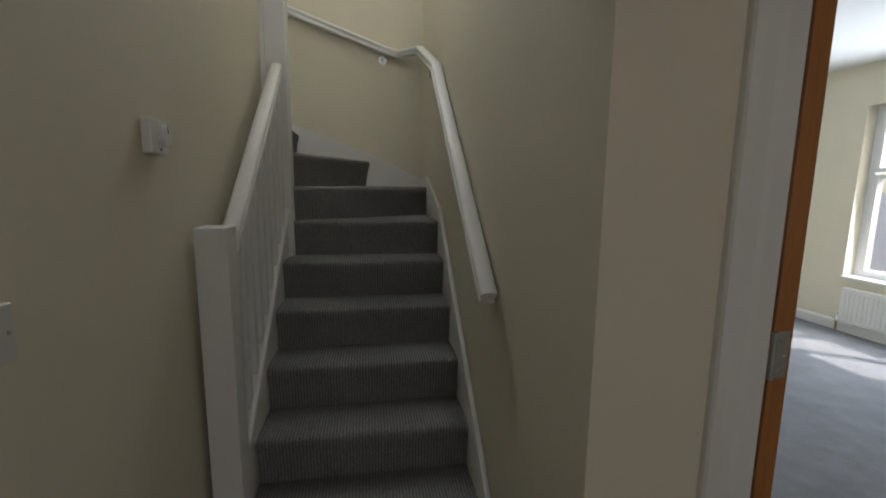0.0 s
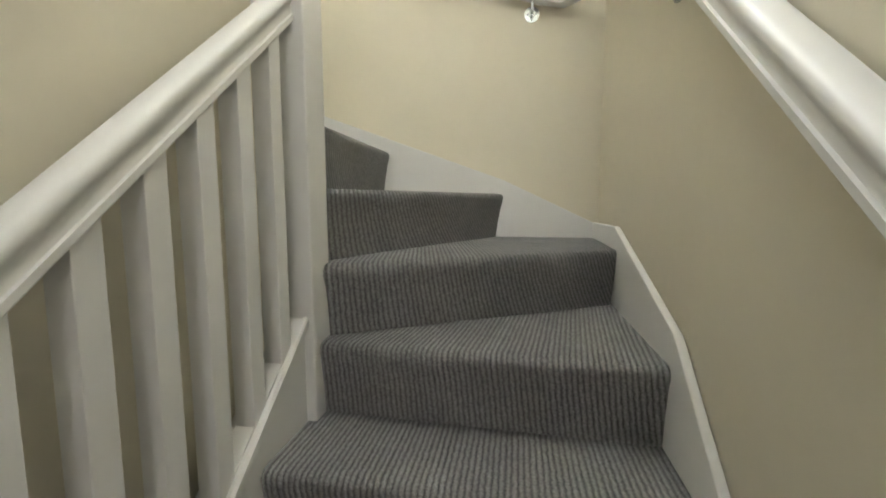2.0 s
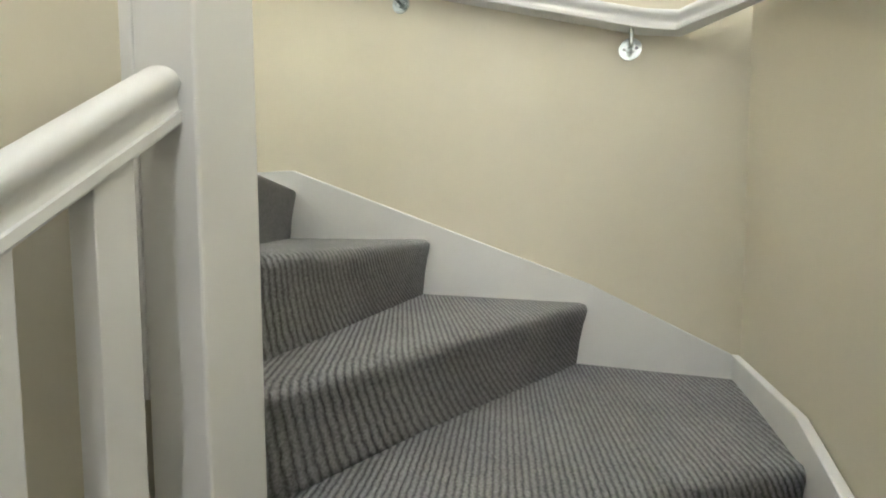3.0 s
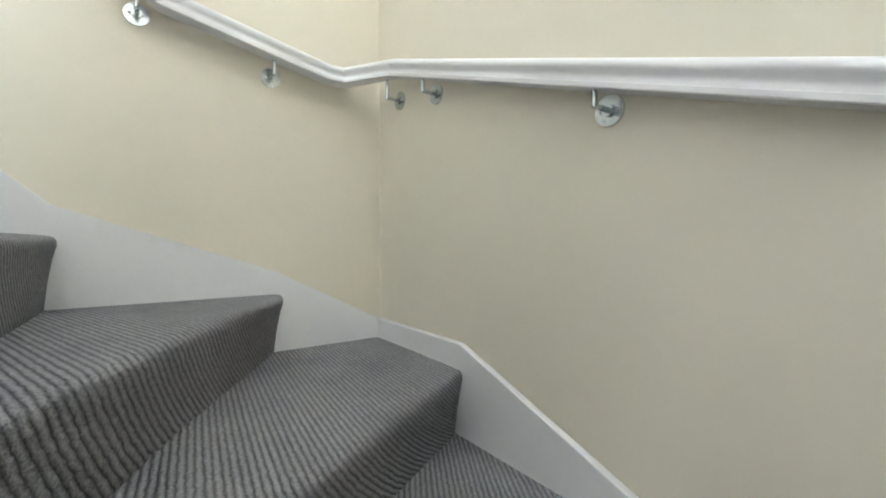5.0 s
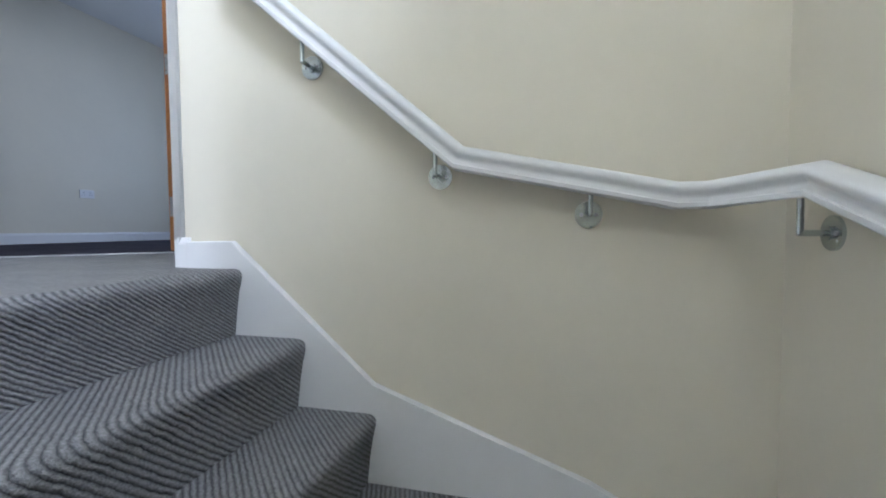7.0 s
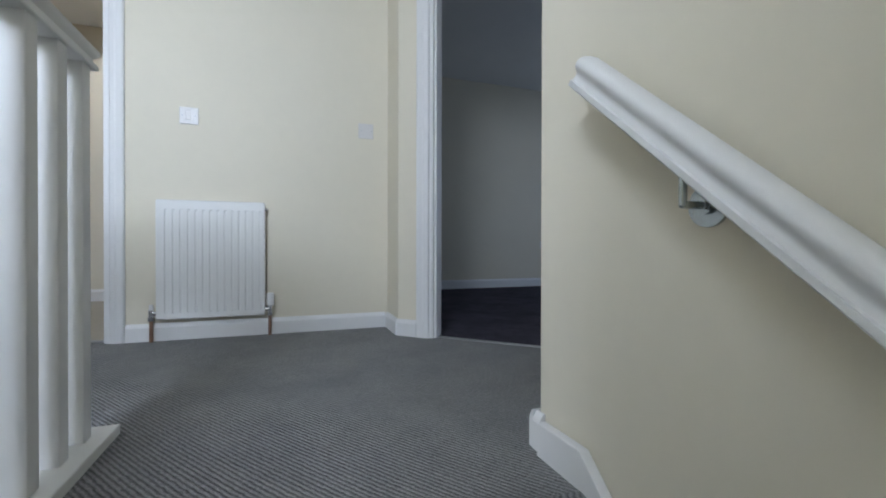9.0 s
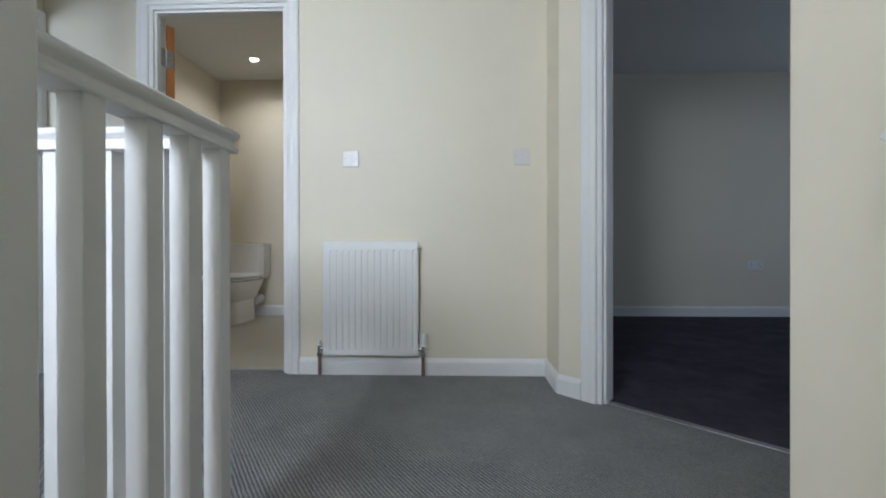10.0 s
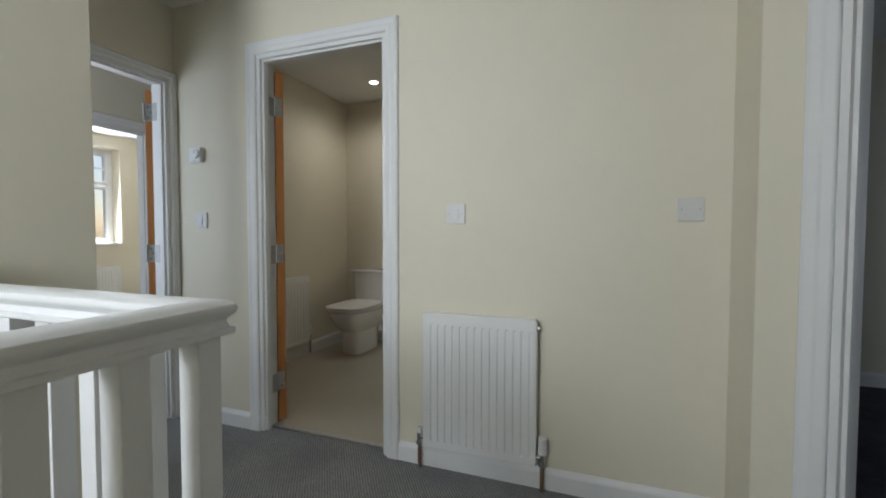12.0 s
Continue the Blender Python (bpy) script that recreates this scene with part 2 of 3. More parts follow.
setting("wall_hall_left", prism([(-4.7, 0.0), (0.0, 0.0), (0.0, 2.19), (-0.41, 2.19), (-0.41, 2.38), (-4.7, 2.38)], "x", -0.135, -0.035), CREAM, "cream painted wall beside the lower stair flight", "wall")


def wall_with_hole(lo, hi, z0, z1, h0, h1, hz0, hz1):
    """Four outlines round a rectangular hole, in wall length and height."""
    return [[(lo, z0), (h0, z0), (h0, z1), (lo, z1)], [(h1, z0), (hi, z0), (hi, z1), (h1, z1)], [(h0, hz1), (h1, hz1), (h1, z1), (h0, z1)]] + (
        [[(h0, z0), (h1, z0), (h1, hz0), (h0, hz0)]] if hz0 > z0 else []
    )


def holed(pieces, axis, a, b):
    bm = bmesh.new()
    for piece in pieces:
        prism(piece, axis, a, b, bm=bm)
    bmesh.ops.remove_doubles(bm, verts=bm.verts, dist=1e-5)
    return bm


setting("wall_stair_right", prism([(-1.78, 0.0), (1.05, 0.0), (1.05, 2.6), (-1.78, 2.6)], "x", WR, WR + 0.10), CREAM, "cream painted wall beside the lower flight", "wall")
setting("wall_stair_right_upper", prism([(-1.40, 2.6), (1.05, 2.6), (1.05, 5.05), (-1.40, 5.05)], "x", WR, WR + 0.10, 0.003), CREAM, "cream painted upper stairwell wall", "wall")
setting("wall_stair_back", holed(wall_with_hole(-1.19, WR, 0.0, 5.05, -0.04, 0.84, 3.86, 4.76), "y", WB, WB + 0.30), CREAM, "cream painted wall behind the winding steps", "wall")
setting("wall_stair_left", block(WL - 0.10, WL, -0.630, WB + 0.02, 0.0, 5.04, 0.005), CREAM, "cream painted wall beside the upper flight", "wall")
DOOR0 = (1.235, 2.00)
setting("wall_hall_right", holed(wall_with_hole(WR + 0.10, 2.6, 0.0, 2.38, DOOR0[0], DOOR0[1], 0.0, 2.0), "y", -1.78, -1.68), CREAM, "cream painted hall wall with a doorway", "wall")
setting("wall_hall_end", block(2.5, 2.6, -4.7, -1.78, 0.0, 2.38), CREAM, "cream painted hall wall", "wall")
setting("wall_hall_front", holed(wall_with_hole(-0.135, 2.6, 0.0, 2.38, 0.7, 1.7, 0.8, 2.0), "y", -4.8, -4.7), CREAM, "cream painted hall wall", "wall")
setting("ceiling_hall", block(-0.035, 2.6, -4.7, -1.06, 2.38, 2.42), CEIL, "white painted hall ceiling", "ceiling")
setting("wall_room_back", block(1.0, 5.05, 1.45, 1.55, 0.0, 2.42), CREAM, "cream painted room wall", "wall")
setting("wall_room_near", block(2.6, 5.05, -1.78, -1.68, 0.0, 2.42), CREAM, "cream painted room wall", "wall")
setting("wall_room_window", holed(wall_with_hole(-1.68, 1.45, 0.0, 2.42, -1.02, 0.80, 0.50, 2.05), "x", 4.85, 5.05), CREAM, "pale painted room wall with a bright window", "wall")
setting("ceiling_room", block(1.0, 5.05, -1.68, 1.45, 2.42, 2.5), CEIL, "white painted room ceiling", "ceiling")

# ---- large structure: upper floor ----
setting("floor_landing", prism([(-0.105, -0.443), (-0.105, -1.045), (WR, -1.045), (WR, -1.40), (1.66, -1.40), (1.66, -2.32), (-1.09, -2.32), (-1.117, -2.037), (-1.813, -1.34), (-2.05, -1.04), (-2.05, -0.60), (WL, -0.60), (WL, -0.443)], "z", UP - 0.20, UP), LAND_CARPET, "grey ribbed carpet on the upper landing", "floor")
BATH = (0.283, 1.054)
setting("wall_radiator", holed(wall_with_hole(-1.085, 1.64, UP - 0.2, TOP, BATH[0], BATH[1], UP - 0.2, UP + 1.988), "y", RAD_Y - 0.10, RAD_Y), CREAM, "cream painted landing wall with a radiator", "wall")
setting("wall_return", block(-1.185, -1.085, -2.372, -2.005, UP - 0.2, TOP, 0.003), CREAM, "short cream return wall beside the bedroom door", "wall")
D2 = (-2.236, -1.46)
setting("wall_landing_end", holed(wall_with_hole(RAD_Y, -1.40, UP - 0.2, TOP, D2[0], D2[1], UP - 0.2, UP + 1.92), "x", 1.64, 1.74), CREAM, "cream painted end wall of the landing with a doorway", "wall")
setting("wall_landing_north", block(WR + 0.10, 1.74, -1.40, -1.30, UP - 0.2, TOP), CREAM, "cream painted landing wall", "wall")
setting("wall_landing_west", block(-2.15, -2.05, -1.14, -0.535, UP - 0.2, TOP), CREAM, "cream painted landing wall", "wall")
setting("wall_landing_back", block(-2.05, WL - 0.10, -0.635, -0.535, UP - 0.2, TOP), CREAM, "cream painted landing wall", "wall")
setting("ceiling_landing", prism([(-2.2, -2.45), (1.75, -2.45), (1.75, 1.05), (-2.2, 1.05)], "z", TOP, TOP + 0.05), CEIL, "white painted landing ceiling", "ceiling")

# the doorway set across the corner
DIAG = Matrix.Translation((-1.085, -2.005, 0)) @ Matrix.Rotation(radians(135), 4, "Z")


def diagonal(bm):
    bmesh.ops.transform(bm, matrix=DIAG, verts=bm.verts)
    return bm


BED = (0.182, 0.965)
setting("wall_bedroom_door", diagonal(holed(wall_with_hole(0.0, 1.37, UP - 0.2, TOP, BED[0], BED[1], UP - 0.2, UP + 1.962), "y", -0.0, 0.10)), CREAM, "cream wall set across the corner with the bedroom doorway", "wall")

# bedroom beyond it
setting("floor_bedroom", prism([(-1.10, -2.02), (-1.12, -2.10), (-1.19, -2.2), (-1.19, -4.3), (-5.2, -4.3), (-5.2, 0.3), (-2.1, 0.3), (-2.1, -1.03), (-1.80, -1.32)], "z", UP - 0.21, UP - 0.006), DARK_CARPET, "dark aubergine-grey bedroom carpet", "floor")
setting("wall_bedroom_far", block(-5.3, -1.085, -4.4, -4.3, UP - 0.2, 5.02), CREAM, "cream bedroom wall in blue daylight", "wall")
setting("wall_bedroom_east", block(-1.185, -1.085, -4.3, -2.372, UP - 0.2, 5.02), CREAM, "cream bedroom wall", "wall")
setting("wall_bedroom_west", holed(wall_with_hole(-4.3, 0.4, UP - 0.2, 5.02, -3.2, -1.6, UP + 0.7, UP + 1.65), "x", -5.3, -5.2), CREAM, "cream bedroom wall with the window", "wall")
setting("wall_bedroom_north", block(-5.2, -2.15, 0.3, 0.4, UP - 0.2, 5.02), CREAM, "cream bedroom wall", "wall")
setting("ceiling_bedroom", prism([(-5.3, -4.4), (-1.085, -4.4), (-1.085, -2.372), (-1.16, -2.08), (-2.13, -1.09), (-2.15, 0.4), (-5.3, 0.4)], "z", 4.985, 5.03), CEIL, "white bedroom ceiling", "ceiling")

# shower room
setting("floor_shower_room", block(0.2, 1.75, -4.21, -2.345, UP - 0.2, UP + 0.004), VINYL, "beige vinyl floor of the shower room", "floor")
setting("wall_shower_far", block(0.1, 1.85, -4.31, -4.21, UP - 0.2, 5.0), CREAM, "cream wall behind the toilet", "wall")
setting("wall_shower_east", block(1.755, 1.85, -4.21, -2.372, UP - 0.2, 5.0), CREAM, "cream shower room wall", "wall")
setting("wall_shower_west", block(0.1, 0.2, -4.21, -2.372, UP - 0.2, 5.0), CREAM, "cream shower room wall", "wall")
setting("ceiling_shower_room", block(0.1, 1.85, -4.31, -2.372, 4.945, 5.0), CEIL, "white shower room ceiling", "ceiling")

# rooms beyond the end door
setting("floor_far_rooms", block(1.70, 5.8, -5.0, -0.9, UP - 0.2, UP - 0.004), GREY_CARPET, "grey carpet beyond the end door", "floor")
setting("wall_far_partition", holed(wall_with_hole(-5.0, -0.9, UP - 0.2, TOP, -3.08, -2.32, UP - 0.2, UP + 1.92), "x", 3.0, 3.1), CREAM, "pale partition wall with a doorway", "wall")
setting("wall_far_south", block(1.85, 5.8, -5.1, -5.0, UP - 0.2, TOP), CREAM, "cream painted wall", "wall")
setting("wall_far_north", holed(wall_with_hole(1.74, 5.8, UP - 0.2, TOP, 1.95, 2.85, UP + 0.75, UP + 1.85), "y", -0.9, -0.8), CREAM, "cream painted wall", "wall")
setting("wall_far_return", block(1.64, 1.74, -1.30, -0.8, UP - 0.2, TOP), CREAM, "cream painted wall", "wall")
setting("wall_far_window", holed(wall_with_hole(-5.0, -0.9, UP - 0.2, TOP, -4.40, -3.35, UP + 0.90, UP + 2.16), "x", 5.4, 5.65), CREAM, "cream wall with a bright window", "wall")
setting("ceiling_far_rooms", prism([(1.75, -2.45), (1.85, -2.45), (1.85, -5.1), (5.8, -5.1), (5.8, -0.8), (1.75, -0.8)], "z", TOP, TOP + 0.05), CEIL, "white painted ceiling", "ceiling")
setting("ground", block(-300, 300, -300, 300, -0.6, -0.3), ROOF, "plain ground outside", "ground")

# ---- the stairs ----
staircase = thing("staircase", "winding staircase with grey ribbed carpet and white painted strings", "staircase")


def carpet_step(p, q, back, top, lean=90.0, fan=0.0, slant=0.0, rise=RISE):
    """One carpeted step: rounded nosing over a leaning riser from p to q, tread reaching the back points. Local x runs along the nosing; the ribs lie at lean degrees to it and fan out down the riser."""
    p, q = Vector((*p, 0)), Vector((*q, 0))
    run = q - p
    ang = math.atan2(run.y, run.x)
    inv = Matrix.Rotation(-ang, 4, "Z") @ Matrix.Translation(-p)
    w = run.length
    lip = [(0.027, -rise - 0.004), (0.019, -0.115), (0.010, -0.062), (0.004, -0.040), (0.0005, -0.026), (0.001, -0.014), (0.006, -0.006), (0.013, -0.002), (0.024, 0.0)]
    n = 14
    bm = bmesh.new()
    grid = []
    for i in range(n + 1):
        x = w * i / n
        col = []
        for k, (d, z) in enumerate(lip):
            j = 0.0016 * noise.noise(Vector((x * 9, k * 0.7, top * 31)))
            col.append(bm.verts.new((x, d + j, z + (j if 1 < k < 8 else 0))))
        grid.append(col)
    for a, b in zip(grid, grid[1:]):
        for k in range(len(lip) - 1):
            bm.faces.new((a[k], b[k], b[k + 1], a[k + 1]))
    local = [inv @ Vector((*b, 0)) for b in back]
    rear = [bm.verts.new((v.x, v.y, 0)) for v in local]
    bm.faces.new([c[-1] for c in grid] + rear)
    low = [bm.verts.new((v.x, v.y, -rise - 0.03)) for v in local]
    f0, f1 = bm.verts.new((w, 0.027, -rise - 0.03)), bm.verts.new((0, 0.027, -rise - 0.03))
    ring_low = [f0] + low + [f1]
    bm.faces.new(ring_low[::-1])
    for i in range(len(rear) - 1):
        bm.faces.new((rear[i], rear[i + 1], low[i + 1], low[i]))
    bm.faces.new(grid[-1] + [rear[0], low[0], f0])
    bm.faces.new(grid[0][::-1] + [f1, low[-1], rear[-1]])
    bm.faces.new([c[0] for c in grid] + [f0, f1])
    lay = bm.loops.layers.uv.new("lay")
    sa, ca = math.sin(radians(lean)), math.cos(radians(lean))
    for f in bm.faces:
        for lp in f.loops:
            x, y, z = lp.vert.co
            lp[lay].uv = (sa * (x - z * (slant + fan * x / w)) - ca * y, ca * x + sa * y - z)
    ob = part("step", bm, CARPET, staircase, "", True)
    ob.matrix_basis = Matrix.Translation((p.x, p.y, top)) @ Matrix.Rotation(ang, 4, "Z")
    return ob


IN, OUT = 0.066, SR + 0.006
NOSE_Y = {1: -1.12, 2: -0.918, 3: -0.702, 4: -0.492, 5: -0.292, 6: -0.095}
for k in range(1, 6):
    carpet_step((IN, NOSE_Y[k]), (OUT, NOSE_Y[k]), [(OUT, NOSE_Y[k + 1] + 0.06), (IN, NOSE_Y[k + 1] + 0.06)], k * RISE)
BK = SB + 0.006
LF = SL - 0.006
carpet_step((0.086, -0.066), (OUT, -0.097), [(OUT, 0.49), (0.086, 0.03)], 6 * RISE, 85.0, -0.15)
carpet_step((0.086, -0.036), (OUT, 0.425), [(OUT, BK), (0.43, BK), (0.06, 0.01)], 7 * RISE, 72.0, -0.5)
carpet_step((0.062, 0.0), (0.498, BK), [(-0.09, BK), (-0.01, 0.0)], 8 * RISE, 52.0, -1.1)
carpet_step((0.012, 0.0), (-0.010, BK), [(-0.63, BK), (-0.075, 0.0)], 9 * RISE, 58.0, -1.3)
carpet_step((-0.060, 0.0), (-0.555, BK), [(LF, BK), (LF, 0.46), (-0.11, -0.03)], 10 * RISE, 55.0, -1.45)
carpet_step((-0.113, -0.035), (LF, 0.535), [(LF, -0.08), (-0.113, -0.085)], 11 * RISE, 50.0, -1.0, -0.25)
carpet_step((-0.113, -0.045), (LF, -0.016), [(LF, -0.28), (-0.113, -0.28)], 12 * RISE, 46.0, -0.7, -0.45)
carpet_step((-0.113, -0.218), (LF, -0.218), [(LF, -0.47), (-0.113, -0.47)], 13 * RISE, 45.0, -0.6, -0.6)
carpet_step((-0.104, -0.412), (LF, -0.412), [(LF, -0.445), (-0.104, -0.445)], 14 * RISE + 0.0008, 55.0, -0.4, -1.05)

# strings and skirting of the stairs: white boards, a hair off the wall
part("string", prism([(-1.24, 0.0), (-1.24, 0.225), (-0.10, 1.186), (0.475, 1.372), (SB + 0.02, 1.366), (SB + 0.02, 0.0)], "x", SR, WR - 0.005, 0.003), WHITE, staircase, "white wall string")
part("string", prism([(SR, 0.8), (SR, 1.367), (0.496, 1.545), (-0.568, 1.930), (SL - 0.02, 1.930), (SL - 0.02, 0.8)], "y", SB, WB - 0.005, 0.003), WHITE, staircase, "white wall string")
part("string", prism([(SB, 1.4), (SB, 1.932), (0.512, 2.118), (-0.028, 2.305), (-0.447, 2.682), (-0.60, 2.680), (-0.60, 2.2), (-0.10, 1.6)], "x", WL + 0.005, SL, 0.003), WHITE, staircase, "white wall string")
part("string", prism([(-1.03, 0.0), (-1.03, 0.395), (-0.085, 1.172), (-0.085, 0.5)], "x", 0.008, 0.064, 0.003), WHITE, staircase, "white inner string")
part("string", prism([(-0.02, 2.0), (-0.02, 2.36), (-0.425, 2.735), (-0.425, 2.35)], "x", -0.104, -0.06, 0.003), WHITE, staircase, "white inner string of the upper flight")

# ---- balustrades ----
lower = thing("lower_balustrade", "white painted balustrade with square balusters on the lower flight", "balustrade")


def newel(x0, x1, y0, y1, z0, z1, parent, label):
    bm = block(x0, x1, y0, y1, z0, z1, 0.004)
    return part("newel_post", bm, WHITE, parent, label)


newel(-0.015, 0.078, -1.122, -1.030, 0.0, 1.184, lower, "square white newel post with a flat top")
newel(-0.012, 0.088, -0.092, 0.002, 0.4, 3.30, lower, "tall square white post at the turn")
CAP = [(-0.034, -0.014), (0.034, -0.014), (0.036, -0.010), (0.036, 0.004), (0.030, 0.008), (0.024, 0.008), (0.024, 0.004), (-0.024, 0.004), (-0.024, 0.008), (-0.030, 0.008), (-0.036, 0.004), (-0.036, -0.010)]
part("string_capping", sweep([(0.040, -1.03, 0.404), (0.040, -0.088, 1.180)], CAP), WHITE, lower, "grooved white capping")
part("handrail", sweep([(0.040, -1.032, 1.081), (0.040, -0.088, 1.887)], [(u * 0.98, v * 0.95) for u, v in RAIL]), WHITE, lower, "moulded white handrail", True)
slope = (1.180 - 0.404) / 0.942
for k in range(9):
    y = -0.167 - 0.105 * k
    z0 = 0.404 + (y + 1.03) * slope
    z1 = 1.086 + (y + 1.03) * 0.855 - 0.03
    d = 0.0205
    part("baluster", prism([(y - d, z0 - d * slope), (y + d, z0 + d * slope), (y + d, z1 + d * 0.84), (y - d, z1 - d * 0.84)], "x", 0.0195, 0.0605, 0.0015), WHITE, lower)
for k in range(9):
    y = -0.2195 - 0.105 * k
    e = 0.0318
    z0 = 0.404 + (y + 1.03) * slope
    if y - e > -1.03:
        part("spacer", prism([(y - e, z0 - e * slope), (y + e, z0 + e * slope), (y + e, z0 + e * slope + 0.010), (y - e, z0 - e * slope + 0.010)], "x", 0.0205, 0.0595), WHITE, lower)

upper = thing("landing_balustrade", "white painted balustrade guarding the stairwell on the landing", "balustrade", at=(0, 0, UP))


def up_part(name, bm, label="", smooth=False):
    bmesh.ops.translate(bm, vec=(0, 0, -UP), verts=bm.verts)
    return part(name, bm, WHITE, upper, label, smooth)


up_part("newel_post", block(-0.105, -0.015, -0.515, -0.425, UP - 0.25, 3.622, 0.004), "square white newel post at the stair head")
up_part("newel_post", block(-0.112, -0.014, -0.092, 0.002, 1.5, 3.30, 0.004), "square white post at the turn")
up_part("newel_post", block(0.805, WR, -1.03, -0.935, UP - 0.05, 3.622, 0.004), "square white half post against the wall")
up_part("handrail", sweep([(-0.065, -0.512, 3.53), (-0.065, -0.982, 3.53), (WR, -0.982, 3.53)], [(u * 1.15, v * 0.92) for u, v in RAIL]), "moulded white handrail, mitred at the corner", True)
up_part("handrail", sweep([(-0.06, -0.095, 3.02), (-0.06, -0.428, 3.33)], RAIL), "short sloping white handrail", True)
up_part("base_rail", prism([(-0.123, -0.515), (-0.123, -1.06), (WR, -1.06), (WR, -0.93), (-0.013, -0.93), (-0.013, -0.515)], "z", UP - 0.004, UP + 0.024, 0.004), "white base board under the balusters")
up_part("fascia", prism([(-0.104, -0.515), (-0.104, -1.03), (WR, -1.03), (WR, -1.0), (-0.07, -1.0), (-0.07, -0.515)], "z", UP - 0.26, UP - 0.006), "white apron board at the edge of the stairwell")
for y in (-0.618, -0.745, -0.860, -0.972):
    up_part("baluster", block(-0.0855, -0.0445, y - 0.0205, y + 0.0205, UP + 0.022, 3.503, 0.0015))
for x in (0.072, 0.195, 0.318, 0.440, 0.563, 0.686):
    up_part("baluster", block(x - 0.0205, x + 0.0205, -1.0025, -0.9615, UP + 0.022, 3.503, 0.0015))

# ---- wall handrail with brackets ----
handrail = thing("wall_handrail", "white moulded handrail on zinc brackets round the stairwell walls", "handrail")
part("rail", sweep([(0.855, -1.205, 0.967), (0.855, -0.05, 1.951), (0.855, 0.72, 2.258), (0.717, 0.852, 2.257), (0.63, 0.852, 2.274), (-0.892, 0.852, 2.792), (-1.032, 0.735, 2.778), (-1.032, 0.672, 2.778), (-1.032, 0.212, 2.876), (-1.032, -0.395, 3.397)], [(u * 0.98, v * 0.90) for u, v in RAIL]), WHITE, handrail, "white moulded rail", True)


def bracket(disc, out, reach, parent):
    """Round wall plate, bent arm and saddle under the rail."""
    d, o = Vector(disc), Vector(out)
    root = part("bracket", rod(d, d + o * 0.006, 0.0305, 28), STEEL, parent, "zinc-plated round bracket plate", True)
    bm = rod(d + o * 0.005, d + o * 0.012, 0.012, 16)
    elbow = d + o * 0.052
    rod(d + o * 0.008, elbow, 0.0055, 12, bm)
    rod(elbow, elbow + Vector((0, 0, reach)), 0.0055, 12, bm)
    bmesh.ops.create_uvsphere(bm, u_segments=10, v_segments=6, radius=0.0058, matrix=Matrix.Translation(elbow))
    part("arm", bm, STEEL, root, "", True)
    side = Vector((-o.y, o.x, 0))
    for s in (-1, 1):
        c = d + side * (0.016 * s) + o * 0.006
        part("screw", rod(c, c + o * 0.0025, 0.0042, 10), HINGE, root, "", True)
    return root


for disc, out, reach in (((WR, -1.07, 1.02), (-1, 0, 0), 0.05), ((WR, 0.05, 1.915), (-1, 0, 0), 0.05), ((0.599, WB, 2.218), (0, -1, 0), 0.045), ((-0.118, WB, 2.468), (0, -1, 0), 0.045), ((-0.706, WB, 2.662), (0, -1, 0), 0.045), ((-0.926, WB, 2.700), (0, -1, 0), 0.055), ((WL, 0.504, 2.742), (1, 0, 0), 0.035), ((WL, 0.153, 2.840), (1, 0, 0), 0.05), ((WL, -0.195, 3.140), (1, 0, 0), 0.05)):
    bracket(disc, out, reach + 0.006, handrail)

# ---- skirting boards ----


def skirting(name, a, b, z, height, thick, side):
    """A board with a rounded top along a wall from a to b; side: which side of a->b it stands out to (1 left, -1 right)."""
    a, b = Vector((*a, 0)), Vector((*b, 0))
    run = (b - a).normalized()
    out = Vector((-run.y, run.x, 0)) * side
    prof = [(0.001, 0.0), (thick, 0.0), (thick, height - 0.022), (thick - 0.003, height - 0.014), (thick - 0.009, height - 0.005), (thick * 0.3, height), (0.001, height)]
    bm = bmesh.new()
    rings = [[bm.verts.new(p + out * u + Vector((0, 0, z + v))) for u, v in prof] for p in (a, b)]
    for i in range(len(prof)):
        j = (i + 1) % len(prof)
        bm.faces.new((rings[0][i], rings[1][i], rings[1][j], rings[0][j]))
    bm.faces.new(rings[0])
    bm.faces.new(rings[1][::-1])
    return tagged(part(name, bm, WHITE), "white painted skirting board", "skirting", kind="structure")


SK, ST = 0.088, 0.016
skirting("baseboard_radiator", (-1.085 + ST, RAD_Y), (0.226, RAD_Y), UP, SK, ST, 1)
skirting("baseboard_radiator_end", (1.112, RAD_Y), (1.64, RAD_Y), UP, SK, ST, 1)
skirting("baseboard_return", (-1.085, RAD_Y), (-1.085, -2.005), UP, SK, ST, -1)
skirting("baseboard_diagonal", tuple((DIAG @ Vector((0.0, 0, 0))).xy), tuple((DIAG @ Vector((0.114, 0, 0))).xy), UP, SK, ST, -1)
skirting("baseboard_wall_end", (WL, -0.635), (WL, -0.605), UP - 0.002, 0.090, 0.018, -1)
skirting("baseboard_landing_back", (WL + 0.016, -0.635), (-2.05, -0.635), UP, 0.090, ST, 1)
skirting("baseboard_bedroom", (-5.2, -4.3), (-1.185, -4.3), UP - 0.006, 0.10, ST, 1)
skirting("baseboard_shower_far", (1.755, -4.21), (0.2, -4.21), UP + 0.004, 0.10, ST, -1)
skirting("baseboard_shower_east", (1.755, -4.19), (1.755, -2.4), UP + 0.004, 0.10, ST, 1)
skirting("baseboard_room_window", (4.85, -1.68), (4.85, 1.45), 0.0, 0.10, ST, 1)
skirting("baseboard_room_back", (1.0, 1.45), (4.85, 1.45), 0.0, 0.10, ST, -1)
